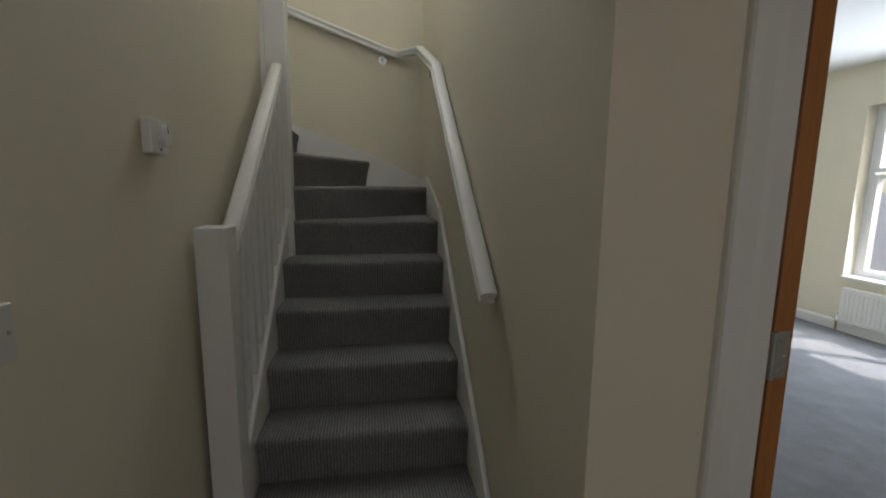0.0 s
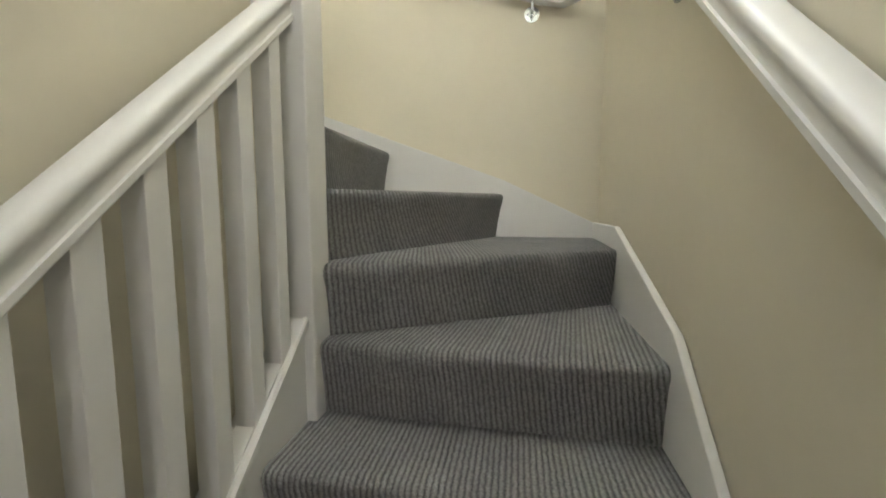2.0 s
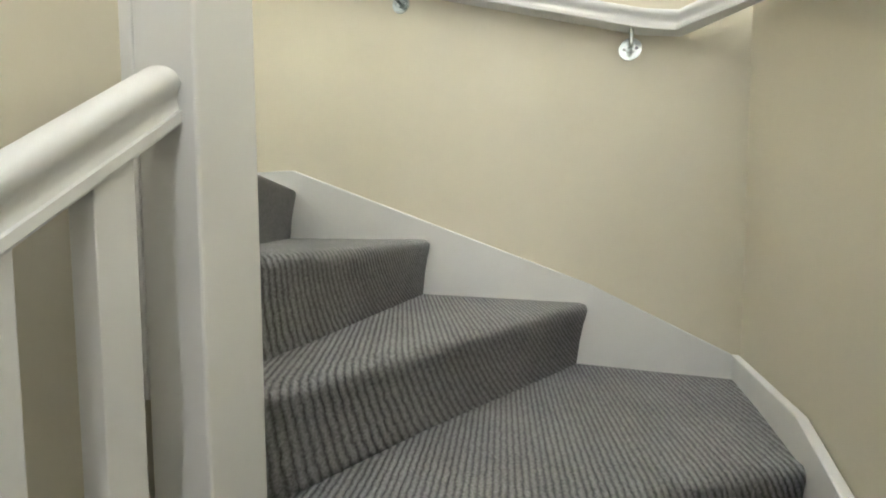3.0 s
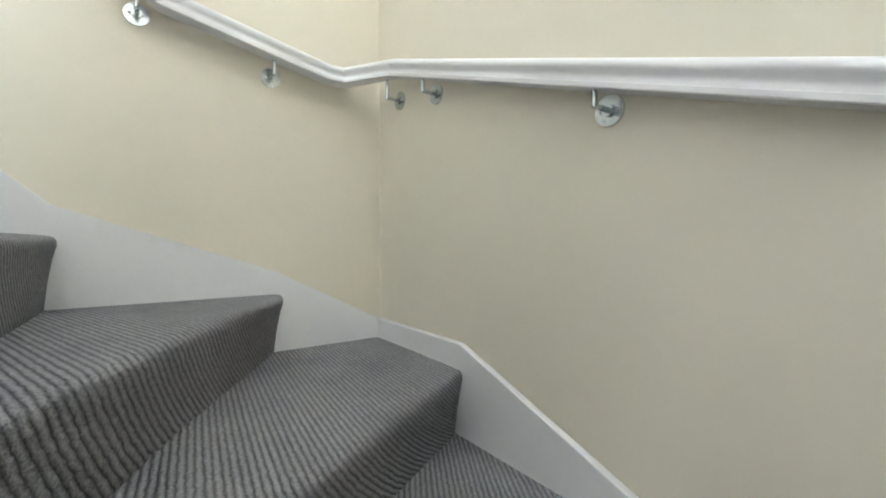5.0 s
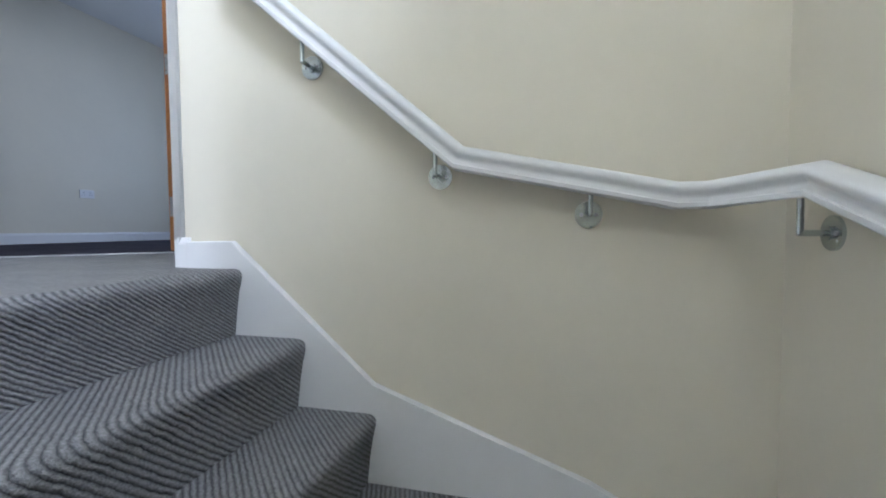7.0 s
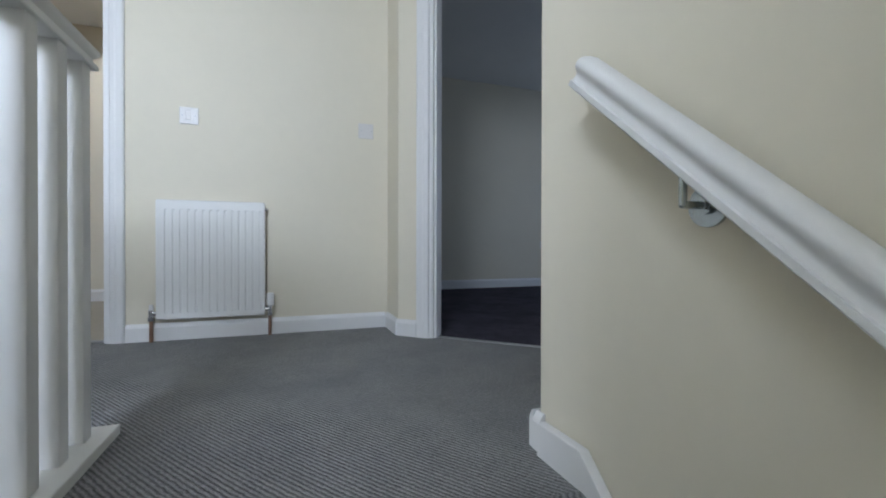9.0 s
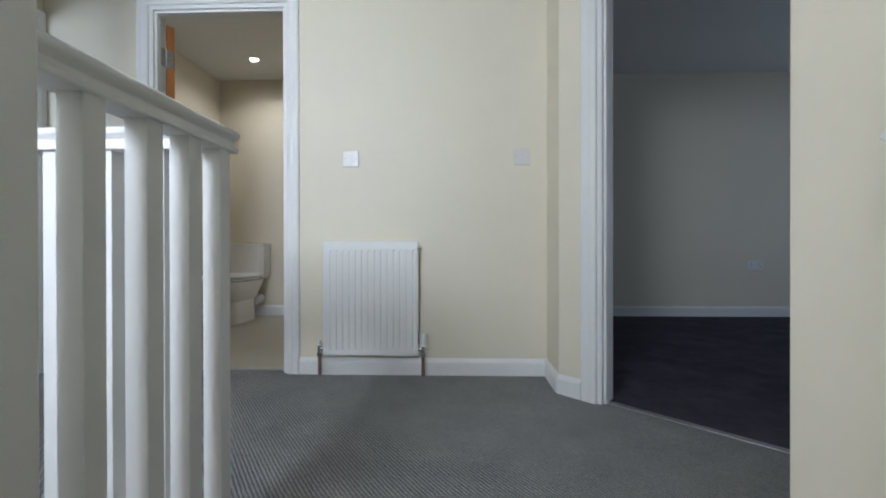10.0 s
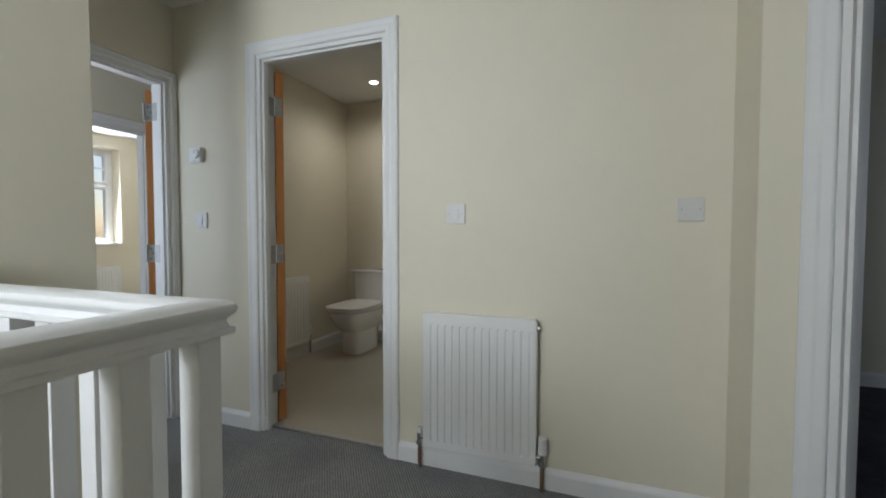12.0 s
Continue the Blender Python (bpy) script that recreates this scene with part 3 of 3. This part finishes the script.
skirting("baseboard_stairwell_right", (WR, -1.40), (WR, -1.07), UP, SK, ST, 1)

# ---- doorways: lining, stops and architraves ----


def doorway(name, w0, w1, z0, height, depth, m, label, face=0.072, both=False, hung=0):
    """Lining with stops, and a moulded architrave on the near face. Along local x, near face at y = 0, depth into +y."""
    root = tagged(new(name), label, "door frame", kind="structure")
    t = 0.026
    bm = block(w0 - 0.001, w0 + t, -0.002, depth + 0.002, z0, z0 + height)
    block(w1 - t, w1 + 0.001, -0.002, depth + 0.002, z0, z0 + height, bm=bm)
    block(w0 + t, w1 - t, -0.002, depth + 0.002, z0 + height - t, z0 + height, bm=bm)
    part("lining", bm, WHITE, root)
    s0 = depth - 0.055
    bm = block(w0 + t, w0 + t + 0.012, s0 - 0.03, s0, z0, z0 + height - t, 0.0015)
    block(w1 - t - 0.012, w1 - t, s0 - 0.03, s0, z0, z0 + height - t, 0.0015, bm=bm)
    block(w0 + t + 0.012, w1 - t - 0.012, s0 - 0.03, s0, z0 + height - t - 0.012, z0 + height - t, 0.0015, bm=bm)
    part("door_stop", bm, WHITE, root)
    for z in (0.18, 0.89, 1.69) if hung else ():
        x = w0 + t if hung < 0 else w1 - t
        part("hinge_plate", block(min(x, x - hung * 0.002), max(x, x - hung * 0.002), depth - 0.036, depth + 0.001, z0 + z, z0 + z + 0.1, 0.0006), HINGE, root, "satin steel hinge plate")
    prof = [(0.0, 0.0), (0.0, 0.012), (0.004, 0.016), (face * 0.35, 0.019), (face * 0.5, 0.017), (face * 0.8, 0.020), (face - 0.004, 0.018), (face, 0.012), (face, 0.0)]
    inner = 0.006
    for yy, sgn in ((0.0, -1),) + (((depth, 1),) if both else ()):
        bm = bmesh.new()
        rings = []
        for cx, cz, dx, dz in ((w0 + inner, z0, -1, 0), (w0 + inner, z0 + height - inner, -1, 1), (w1 - inner, z0 + height - inner, 1, 1), (w1 - inner, z0, 1, 0)):
            rings.append([bm.verts.new((cx + dx * u, yy + sgn * v, cz + dz * u)) for u, v in prof])
        for a, b in zip(rings, rings[1:]):
            for i in range(len(prof)):
                j = (i + 1) % len(prof)
                bm.faces.new((a[i], b[i], b[j], a[j]))
        bm.faces.new(rings[0])
        bm.faces.new(rings[-1])
        part("architrave", bm, WHITE, root, "white moulded architrave")
    root.matrix_basis = m
    return root


def flat(x, y, deg):
    return Matrix.Translation((x, y, 0)) @ Matrix.Rotation(radians(deg), 4, "Z")


doorway("door_frame_1", BATH[0], BATH[1], UP, 1.988, 0.10, Matrix.Translation((0, RAD_Y, 0)) @ Matrix.Diagonal((1, -1, 1, 1)), "white painted shower room door frame", 0.062, hung=1)
doorway("door_frame_2", BED[0], BED[1], UP, 1.962, 0.10, DIAG, "white painted bedroom door frame")
doorway("door_frame_3", D2[0], D2[1], UP, 1.92, 0.10, flat(1.64, 0, 90) @ Matrix.Diagonal((1, -1, 1, 1)), "white painted end door frame", 0.044, hung=-1)
doorway("door_frame_4", DOOR0[0], DOOR0[1], 0.0, 2.0, 0.10, flat(0, -1.78, 0), "white painted hall door frame", 0.105)
doorway("door_frame_5", -3.08, -2.32, UP, 1.92, 0.10, flat(3.0, 0, 90) @ Matrix.Diagonal((1, -1, 1, 1)), "white painted far door frame")


def door_leaf(hinge, deg, z0, height, width, label, turn=1, heights=(0.18, 0.89, 1.69)):
    """An open flush door on its hinges. The leaf runs from the hinge along local x; thickness to the turn side."""
    root = thing("door", label, "door", at=(hinge[0], hinge[1], z0))
    root.rotation_euler = (0, 0, radians(deg))
    part("leaf", block(0.0, width, min(0, turn * 0.044), max(0, turn * 0.044), 0.006, height, 0.0015), OAK, root)
    for z in heights:
        h = part("hinge", block(-0.0025, 0.0, turn * 0.018 - 0.018, turn * 0.018 + 0.018, z, z + 0.1, 0.0008), HINGE, root, "satin steel butt hinge")
        part("knuckle", rod((-0.006, turn * -0.004, z), (-0.006, turn * -0.004, z + 0.1), 0.006, 12), HINGE, h, "", True)
        for dz, dy in ((0.02, 0.006), (0.05, -0.004), (0.08, 0.006)):
            part("screw", rod((-0.0036, turn * 0.022 + dy, z + dz), (-0.0024, turn * 0.022 + dy, z + dz), 0.004, 10), STEEL, h, "", True)
    bm = rod((width - 0.06, -0.05, 0.98), (width - 0.06, 0.094, 0.98), 0.009, 12)
    for y in (-0.05, 0.094):
        rod((width - 0.06, y, 0.98), (width - 0.17, y, 0.98), 0.009, 12, bm)
    part("handle", bm, CHROME, root, "chrome lever handle", True)
    return root


door_leaf((1.030, -2.385), -28, UP + 0.006, 1.93, 0.68, "open oak-veneered door folded back into the shower room", -1)
door_leaf((1.782, -2.198), -50, UP, 1.865, 0.68, "open oak-veneered door at the landing end", -1)
bh = DIAG @ Vector((BED[1] - 0.03, 0.115, 0))
door_leaf((bh.x, bh.y), 175, UP, 1.93, 0.69, "open oak-veneered bedroom door", 1)
door_leaf((1.297, -1.757), 88, 0.0, 1.97, 0.70, "open oak-veneered door into the ground floor room", -1, (0.2, 0.93, 1.75))

# ---- radiators ----


def radiator(m, width, height, label, ribs, pipes=True):
    """Pressed-steel panel: vertical flutes, rolled top, side covers, valves and pipe tails. Local x along the wall, back to +y, z from its foot."""
    root = thing("radiator", label, "radiator")
    bm = bmesh.new()
    n = ribs
    pitch = (width - 0.03) / n
    xs = []
    x = -width / 2 + 0.015
    for i in range(n):
        xs += [(x, 1), (x + pitch * 0.60, 1), (x + pitch * 0.70, 0), (x + pitch * 0.90, 0)]
        x += pitch
    xs = [(-width / 2, 0.0), (-width / 2 + 0.004, 1)] + xs[0:] + [(width / 2 - 0.013, 1), (width / 2 - 0.004, 1), (width / 2, 0.0)]
    levels = [(0.0, 0.0, 0.006), (0.004, 0.0, 0.0), (0.028, 0.0, 0.0), (0.042, 1.0, 0.0), (height - 0.058, 1.0, 0.0), (height - 0.044, 0.0, 0.0), (height - 0.004, 0.0, 0.0), (height, 0.0, 0.006)]
    grid = []
    for z, f, back in levels:
        grid.append([bm.verts.new((x, -0.052 + back + (0.0095 * f * (1 - k) if 0.02 < x + width / 2 < width - 0.015 else (0.004 if k == 0 else 0)), z)) for x, k in xs])
    for a, b in zip(grid, grid[1:]):
        for i in range(len(xs) - 1):
            bm.faces.new((a[i], a[i + 1], b[i + 1], b[i]))
    part("panel", bm, ENAMEL, root, "white fluted steel panel")
    bm = block(-width / 2, width / 2, -0.047, -0.010, 0.006, height - 0.012, 0.003)
    part("convector", bm, ENAMEL, root)
    for x in (-width / 2, width / 2):
        part("side_cover", block(x - 0.002, x + 0.002, -0.050, -0.006, 0.01, height - 0.006, 0.001), ENAMEL, root)
    bm = block(-width / 2 + 0.004, width / 2 - 0.004, -0.048, -0.006, height - 0.010, height + 0.001, 0.002)
    part("top_grille", bm, ENAMEL, root)
    if pipes:
        foot = -0.115
        for s in (-1, 1):
            bm = rod((s * (width / 2 + 0.026), -0.03, foot), (s * (width / 2 + 0.026), -0.03, 0.022), 0.0085, 14)
            part("pipe", bm, COPPER, root, "dull copper pipe tail", True)
            bm = rod((s * (width / 2), -0.03, 0.030), (s * (width / 2 + 0.026), -0.03, 0.030), 0.011, 14)
            rod((s * (width / 2 + 0.026), -0.03, 0.008), (s * (width / 2 + 0.026), -0.03, 0.048), 0.0125, 14, bm)
            rod((s * (width / 2 + 0.026), -0.03, -0.006), (s * (width / 2 + 0.026), -0.03, 0.010), 0.0145, 6, bm)
            valve = part("valve", bm, CHROME, root, "chrome radiator valve", True)
            if s > 0:
                bm = rod((s * (width / 2 + 0.028), -0.03, 0.046), (s * (width / 2 + 0.028), -0.03, 0.115), 0.0205, 18, r2=0.0185)
                bmesh.ops.bevel(bm, geom=bm.edges[:], offset=0.003, segments=2, affect="EDGES")
                part("thermostat_head", bm, PLASTIC, valve, "white plastic thermostatic head", True)
            else:
                bm = rod((s * (width / 2 + 0.026), -0.03, 0.046), (s * (width / 2 + 0.026), -0.03, 0.074), 0.011, 14, r2=0.009)
                part("lockshield_cap", bm, PLASTIC, valve, "white lockshield cap", True)
    bm = rod((width / 2 + 0.002, -0.03, height - 0.035), (width / 2 + 0.014, -0.03, height - 0.035), 0.009, 12)
    part("bleed_plug", bm, CHROME, root, "chrome bleed plug", True)
    root.matrix_basis = m
    return root


radiator(flat(-0.162, RAD_Y + 0.002, 180) @ Matrix.Translation((0, 0, UP + 0.110)), 0.494, 0.597, "white fluted panel radiator under two switches", 14)

radiator(Matrix.Translation((1.755 - 0.002, -3.24, UP + 0.13)) @ Matrix.Rotation(radians(-90), 4, "Z"), 0.60, 0.56, "white panel radiator behind the shower room door", 16)
radiator(Matrix.Translation((4.848, 0.10, 0.10)) @ Matrix.Rotation(radians(-90), 4, "Z"), 1.3, 0.32, "low white radiator under the ground floor window", 34)
radiator(Matrix.Translation((5.398, -3.9, UP + 0.12)) @ Matrix.Rotation(radians(-90), 4, "Z"), 0.9, 0.5, "white radiator under the far window", 24)

# ---- windows ----


def window(name, m, width, height, depth, panes, glass, label, bars=True):
    """Casement window in a wall opening: outer frame, sashes with glazing, sill. Local x along the wall, y = 0 the inner face, depth outwards, z from the opening's foot."""
    root = tagged(new(name), label, "window", kind="structure")
    f = 0.05
    y0, y1 = depth - 0.085, depth - 0.02
    bm = block(-width / 2, -width / 2 + f, y0, y1, 0, height, 0.003)
    block(width / 2 - f, width / 2, y0, y1, 0, height, 0.003, bm=bm)
    block(-width / 2 + f, width / 2 - f, y0, y1, 0, f, 0.003, bm=bm)
    block(-width / 2 + f, width / 2 - f, y0, y1, height - f, height, 0.003, bm=bm)
    part("window_frame", bm, UPVC, root)
    part("window_sill", block(-width / 2 + 0.002, width / 2 - 0.002, -0.03, y0 - 0.001, -0.0, 0.022, 0.004), WHITE, root)
    w = (width - 2 * f) / panes
    for i in range(panes):
        x0 = -width / 2 + f + i * w
        zs = [(f, height - f)] if not bars else [(f, height * 0.62 - 0.01), (height * 0.62 + 0.01, height - f)]
        for a, b in zs:
            s = 0.04
            bm = block(x0 + 0.003, x0 + s, y0 - 0.012, y1 - 0.01, a, b, 0.003)
            block(x0 + w - s, x0 + w - 0.003, y0 - 0.012, y1 - 0.01, a, b, 0.003, bm=bm)
            block(x0 + s, x0 + w - s, y0 - 0.012, y1 - 0.01, a, a + s, 0.003, bm=bm)
            block(x0 + s, x0 + w - s, y0 - 0.012, y1 - 0.01, b - s, b, 0.003, bm=bm)
            if bars and b > height * 0.8:
                block(x0 + s, x0 + w - s, y0 + 0.018, y0 + 0.030, (a + b) / 2 - 0.008, (a + b) / 2 + 0.008, bm=bm)
            part("sash", bm, UPVC, root)
            g = part("pane", block(x0 + s - 0.004, x0 + w - s + 0.004, y0 + 0.022, y0 + 0.026, a + s - 0.004, b - s + 0.004), glass, root)
            if glass is GLASS:
                g.visible_shadow = False
    root.matrix_basis = m
    return root


window("window_1", flat(4.85, -0.11, -90) @ Matrix.Translation((0, 0, 0.50)), 1.82, 1.55, 0.2, 3, GLASS, "white casement window bright with sun")
window("window_2", flat(5.4, -3.875, -90) @ Matrix.Translation((0, 0, UP + 0.90)), 1.05, 1.26, 0.25, 2, GLASS, "white casement window with glazing bars")
# unseen, assumed as the landing's daylight; its obscured pane stops direct sun
window("unseen_window_3", flat(0.40, WB, 0) @ Matrix.Translation((0, 0, 3.86)), 0.88, 0.90, 0.30, 1, FROST, "unseen window assumed high in the stairwell, with obscured glass", False)
window("window_4", flat(-5.2, -2.4, 90) @ Matrix.Translation((0, 0, UP + 0.7)), 1.6, 0.95, 0.1, 2, GLASS, "white bedroom window", False)
# unseen, added so the end room fill has an opening
window("added_window_6", flat(2.4, -0.9, 0) @ Matrix.Translation((0, 0, UP + 0.75)), 0.9, 1.1, 0.1, 1, GLASS, "unseen white side window added to brighten the end room", False)
# unseen, added to hold the hall fill; its obscured pane keeps the sun out
window("added_window_5", flat(1.2, -4.7, 180) @ Matrix.Translation((0, 0, 0.8)), 1.0, 1.2, 0.1, 2, FROST, "unseen hall window added for fill light, with obscured glass", False)

# ---- switches, sockets, alarms ----


def plate(name, m, label, category, rocker=True, group=""):
    """Square wall plate with a rocker or blank face and two screws. Local x along the wall, y = 0 the wall, out to -y."""
    root = thing(name, label, category, group)
    part("face_plate", block(-0.043, 0.043, -0.009, 0.0, -0.043, 0.043, 0.0025), GREY_PLASTIC, root)
    if rocker:
        part("rocker", prism([(-0.013, -0.022), (-0.010, 0.0215), (-0.008, 0.0215), (-0.008, -0.022)], "x", -0.013, 0.013, 0.0008), GREY_PLASTIC, root)
    for x in (-0.030, 0.030):
        part("screw", rod((x, -0.0105, 0), (x, -0.008, 0), 0.0034, 10), HINGE, root, "small steel screw")
    root.matrix_basis = m
    return root


plate("light_switch", flat(-0.050, RAD_Y, 180) @ Matrix.Translation((0, 0, 3.748)), "square grey-white light switch above the radiator", "light switch")
plate("blank_plate", flat(-0.955, RAD_Y, 180) @ Matrix.Translation((0, 0, 3.752)), "square grey-white blank wall plate", "wall plate", False)
plate("light_switch", flat(1.448, RAD_Y, 180) @ Matrix.Translation((0, 0, 3.733)), "square light switch beside the end door", "light switch")
plate("light_switch", flat(-0.035, -1.80, 90) @ Matrix.Translation((0, 0, 1.095)), "square light switch on the hall wall", "light switch")


def socket(m):
    root = thing("wall_socket", "white double socket low on the bedroom wall", "socket")
    part("face_plate", block(-0.073, 0.073, -0.010, 0.0, -0.043, 0.043, 0.0025), PLASTIC, root)
    for x in (-0.036, 0.036):
        bm = block(x - 0.003, x + 0.003, -0.0112, -0.0098, 0.006, 0.016)
        block(x - 0.015, x - 0.009, -0.0112, -0.0098, -0.014, -0.009, bm=bm)
        block(x + 0.009, x + 0.015, -0.0112, -0.0098, -0.014, -0.009, bm=bm)
        part("pin_holes", bm, DARK, root)
    root.matrix_basis = m
    return root


socket(flat(-3.51, -4.3, 180) @ Matrix.Translation((0, 0, 3.10)))


def dial_box(m, label):
    """White control box with a round dial at one side."""
    root = thing("thermostat", label, "thermostat")
    part("housing", block(-0.043, 0.043, -0.026, 0.0, -0.042, 0.042, 0.005), PLASTIC, root)
    bm = rod((0.014, -0.024, 0.004), (0.014, -0.038, 0.004), 0.026, 28, r2=0.024)
    bmesh.ops.bevel(bm, geom=[e for e in bm.edges if len(e.link_faces) == 2 and e.calc_face_angle(0) > 0.8], offset=0.002, segments=2, affect="EDGES")
    dial = part("dial", bm, PLASTIC, root, "round white dial", True)
    part("pointer", block(0.013, 0.0155, -0.0386, -0.0378, 0.008, 0.026), DARK, dial)
    part("indicator", block(-0.004, 0.001, -0.0268, -0.0258, -0.034, -0.028), DARK, root, "small dark indicator window")
    root.matrix_basis = m
    return root


dial_box(flat(-0.035, -1.285, 90) @ Matrix.Translation((0, 0, 1.425)), "white square room thermostat with a round dial")
dial_box(flat(1.468, RAD_Y, 180) @ Matrix.Translation((0, 0, 4.093)), "white wall thermostat beside the end door")

# ---- shower room ----
wc = thing("toilet", "white ceramic close-coupled toilet with its lid down", "toilet", at=(1.40, -4.19, UP + 0.004))


def loft(rings, bm=None):
    bm = bm or bmesh.new()
    vs = [[bm.verts.new(p) for p in r] for r in rings]
    for a, b in zip(vs, vs[1:]):
        for i in range(len(a)):
            j = (i + 1) % len(a)
            bm.faces.new((a[i], a[j], b[j], b[i]))
    bm.faces.new(vs[0][::-1])
    bm.faces.new(vs[-1])
    return bm


def d_ring(half, back, front, z, n=28, square=2.8):
    """A D-shaped ring: square towards the wall, rounded at the front."""
    out = []
    mid = (back + front) / 2
    for i in range(n):
        a = 2 * math.pi * i / n
        c, s = math.cos(a), math.sin(a)
        e = 2 / square
        out.append((half * math.copysign(abs(c) ** e, c), mid + (front - back) / 2 * math.copysign(abs(s) ** e, s), z))
    return out


part("pedestal", loft([d_ring(0.104, 0.14, 0.520, 0.0, 32, 4.5), d_ring(0.102, 0.14, 0.523, 0.02, 32, 4.5), d_ring(0.097, 0.14, 0.520, 0.10, 32, 4.5), d_ring(0.096, 0.14, 0.520, 0.215, 32, 4.5)]), CERAMIC, wc, "", True)
part("bowl", loft([d_ring(0.104, 0.12, 0.532, 0.206, 32, 4.2), d_ring(0.112, 0.11, 0.545, 0.222, 32, 4.0), d_ring(0.142, 0.10, 0.598, 0.285, 32, 3.8), d_ring(0.168, 0.08, 0.640, 0.345, 32, 3.6), d_ring(0.177, 0.06, 0.655, 0.392, 32, 3.6), d_ring(0.17, 0.06, 0.645, 0.398, 32, 3.6)]), CERAMIC, wc, "", True)
part("seat", loft([d_ring(0.174, 0.17, 0.655, 0.404, 32, 4.0), d_ring(0.178, 0.165, 0.66, 0.409, 32, 4.0), d_ring(0.178, 0.165, 0.66, 0.418, 32, 4.0), d_ring(0.174, 0.17, 0.655, 0.421, 32, 4.0)]), PLASTIC, wc, "white plastic seat", True)
part("lid", loft([d_ring(0.178, 0.165, 0.664, 0.427, 32, 4.0), d_ring(0.186, 0.16, 0.672, 0.431, 32, 4.0), d_ring(0.184, 0.16, 0.670, 0.446, 32, 4.0), d_ring(0.155, 0.19, 0.635, 0.456, 32, 4.0)]), PLASTIC, wc, "white plastic lid", True)
part("cistern", loft([[(x, y, z) for x, y in ((-w, 0.02), (w, 0.02), (w, d - 0.03), (w - 0.03, d), (-w + 0.03, d), (-w, d - 0.03))] for w, d, z in ((0.155, 0.17, 0.40), (0.165, 0.185, 0.44), (0.172, 0.195, 0.70), (0.172, 0.195, 0.72))]), CERAMIC, wc)
part("cistern_lid", block(-0.181, 0.181, 0.012, 0.207, 0.721, 0.75, 0.008), CERAMIC, wc)
wc.scale = (1.0, 1.0, 0.95)
part("flush_button", rod((0, 0.10, 0.75), (0, 0.10, 0.757), 0.02, 20), CHROME, wc, "chrome flush button", True)
part("waste_pipe", rod((-0.06, 0.02, 0.18), (-0.06, 0.14, 0.18), 0.05, 20), PLASTIC, wc, "", True)


def downlight(x, y, z, watts, spread, label):
    root = thing("ceiling_spotlight", label, "spotlight", "ceiling spotlights", (x, y, z))
    bm = rod((0, 0, -0.006), (0, 0, 0.0), 0.045, 32)
    part("bezel", bm, PLASTIC, root, "white bezel", True)
    part("lens", rod((0, 0, -0.008), (0, 0, -0.006), 0.034, 28), LAMP, root, "glowing lens")
    data = bpy.data.lights.new("spotlight_beam", "SPOT")
    data.energy, data.spot_size, data.spot_blend, data.shadow_soft_size, data.color = watts, radians(spread), 0.8, 0.10, (1.0, 0.94, 0.82)
    lamp = new("spotlight_beam", data)
    lamp.matrix_world = look((x, y, z - 0.02), (x, y, 0))
    return root


downlight(1.18, -3.74, 4.945, 23, 165, "round recessed spotlight, lit, in the shower room ceiling")

# threshold strips between carpets
bm = diagonal(block(BED[0] + 0.026, BED[1] - 0.026, 0.03, 0.062, UP - 0.004, UP + 0.004, 0.002))
tagged(part("threshold_strip", bm, HINGE), "thin metal strip between the landing and bedroom carpets", "threshold", kind="structure")
bm = block(BATH[0] + 0.026, BATH[1] - 0.026, RAD_Y - 0.085, RAD_Y - 0.055, UP - 0.002, UP + 0.007, 0.002)
tagged(part("threshold_strip_shower", bm, HINGE), "thin metal strip at the shower room door", "threshold", kind="structure")
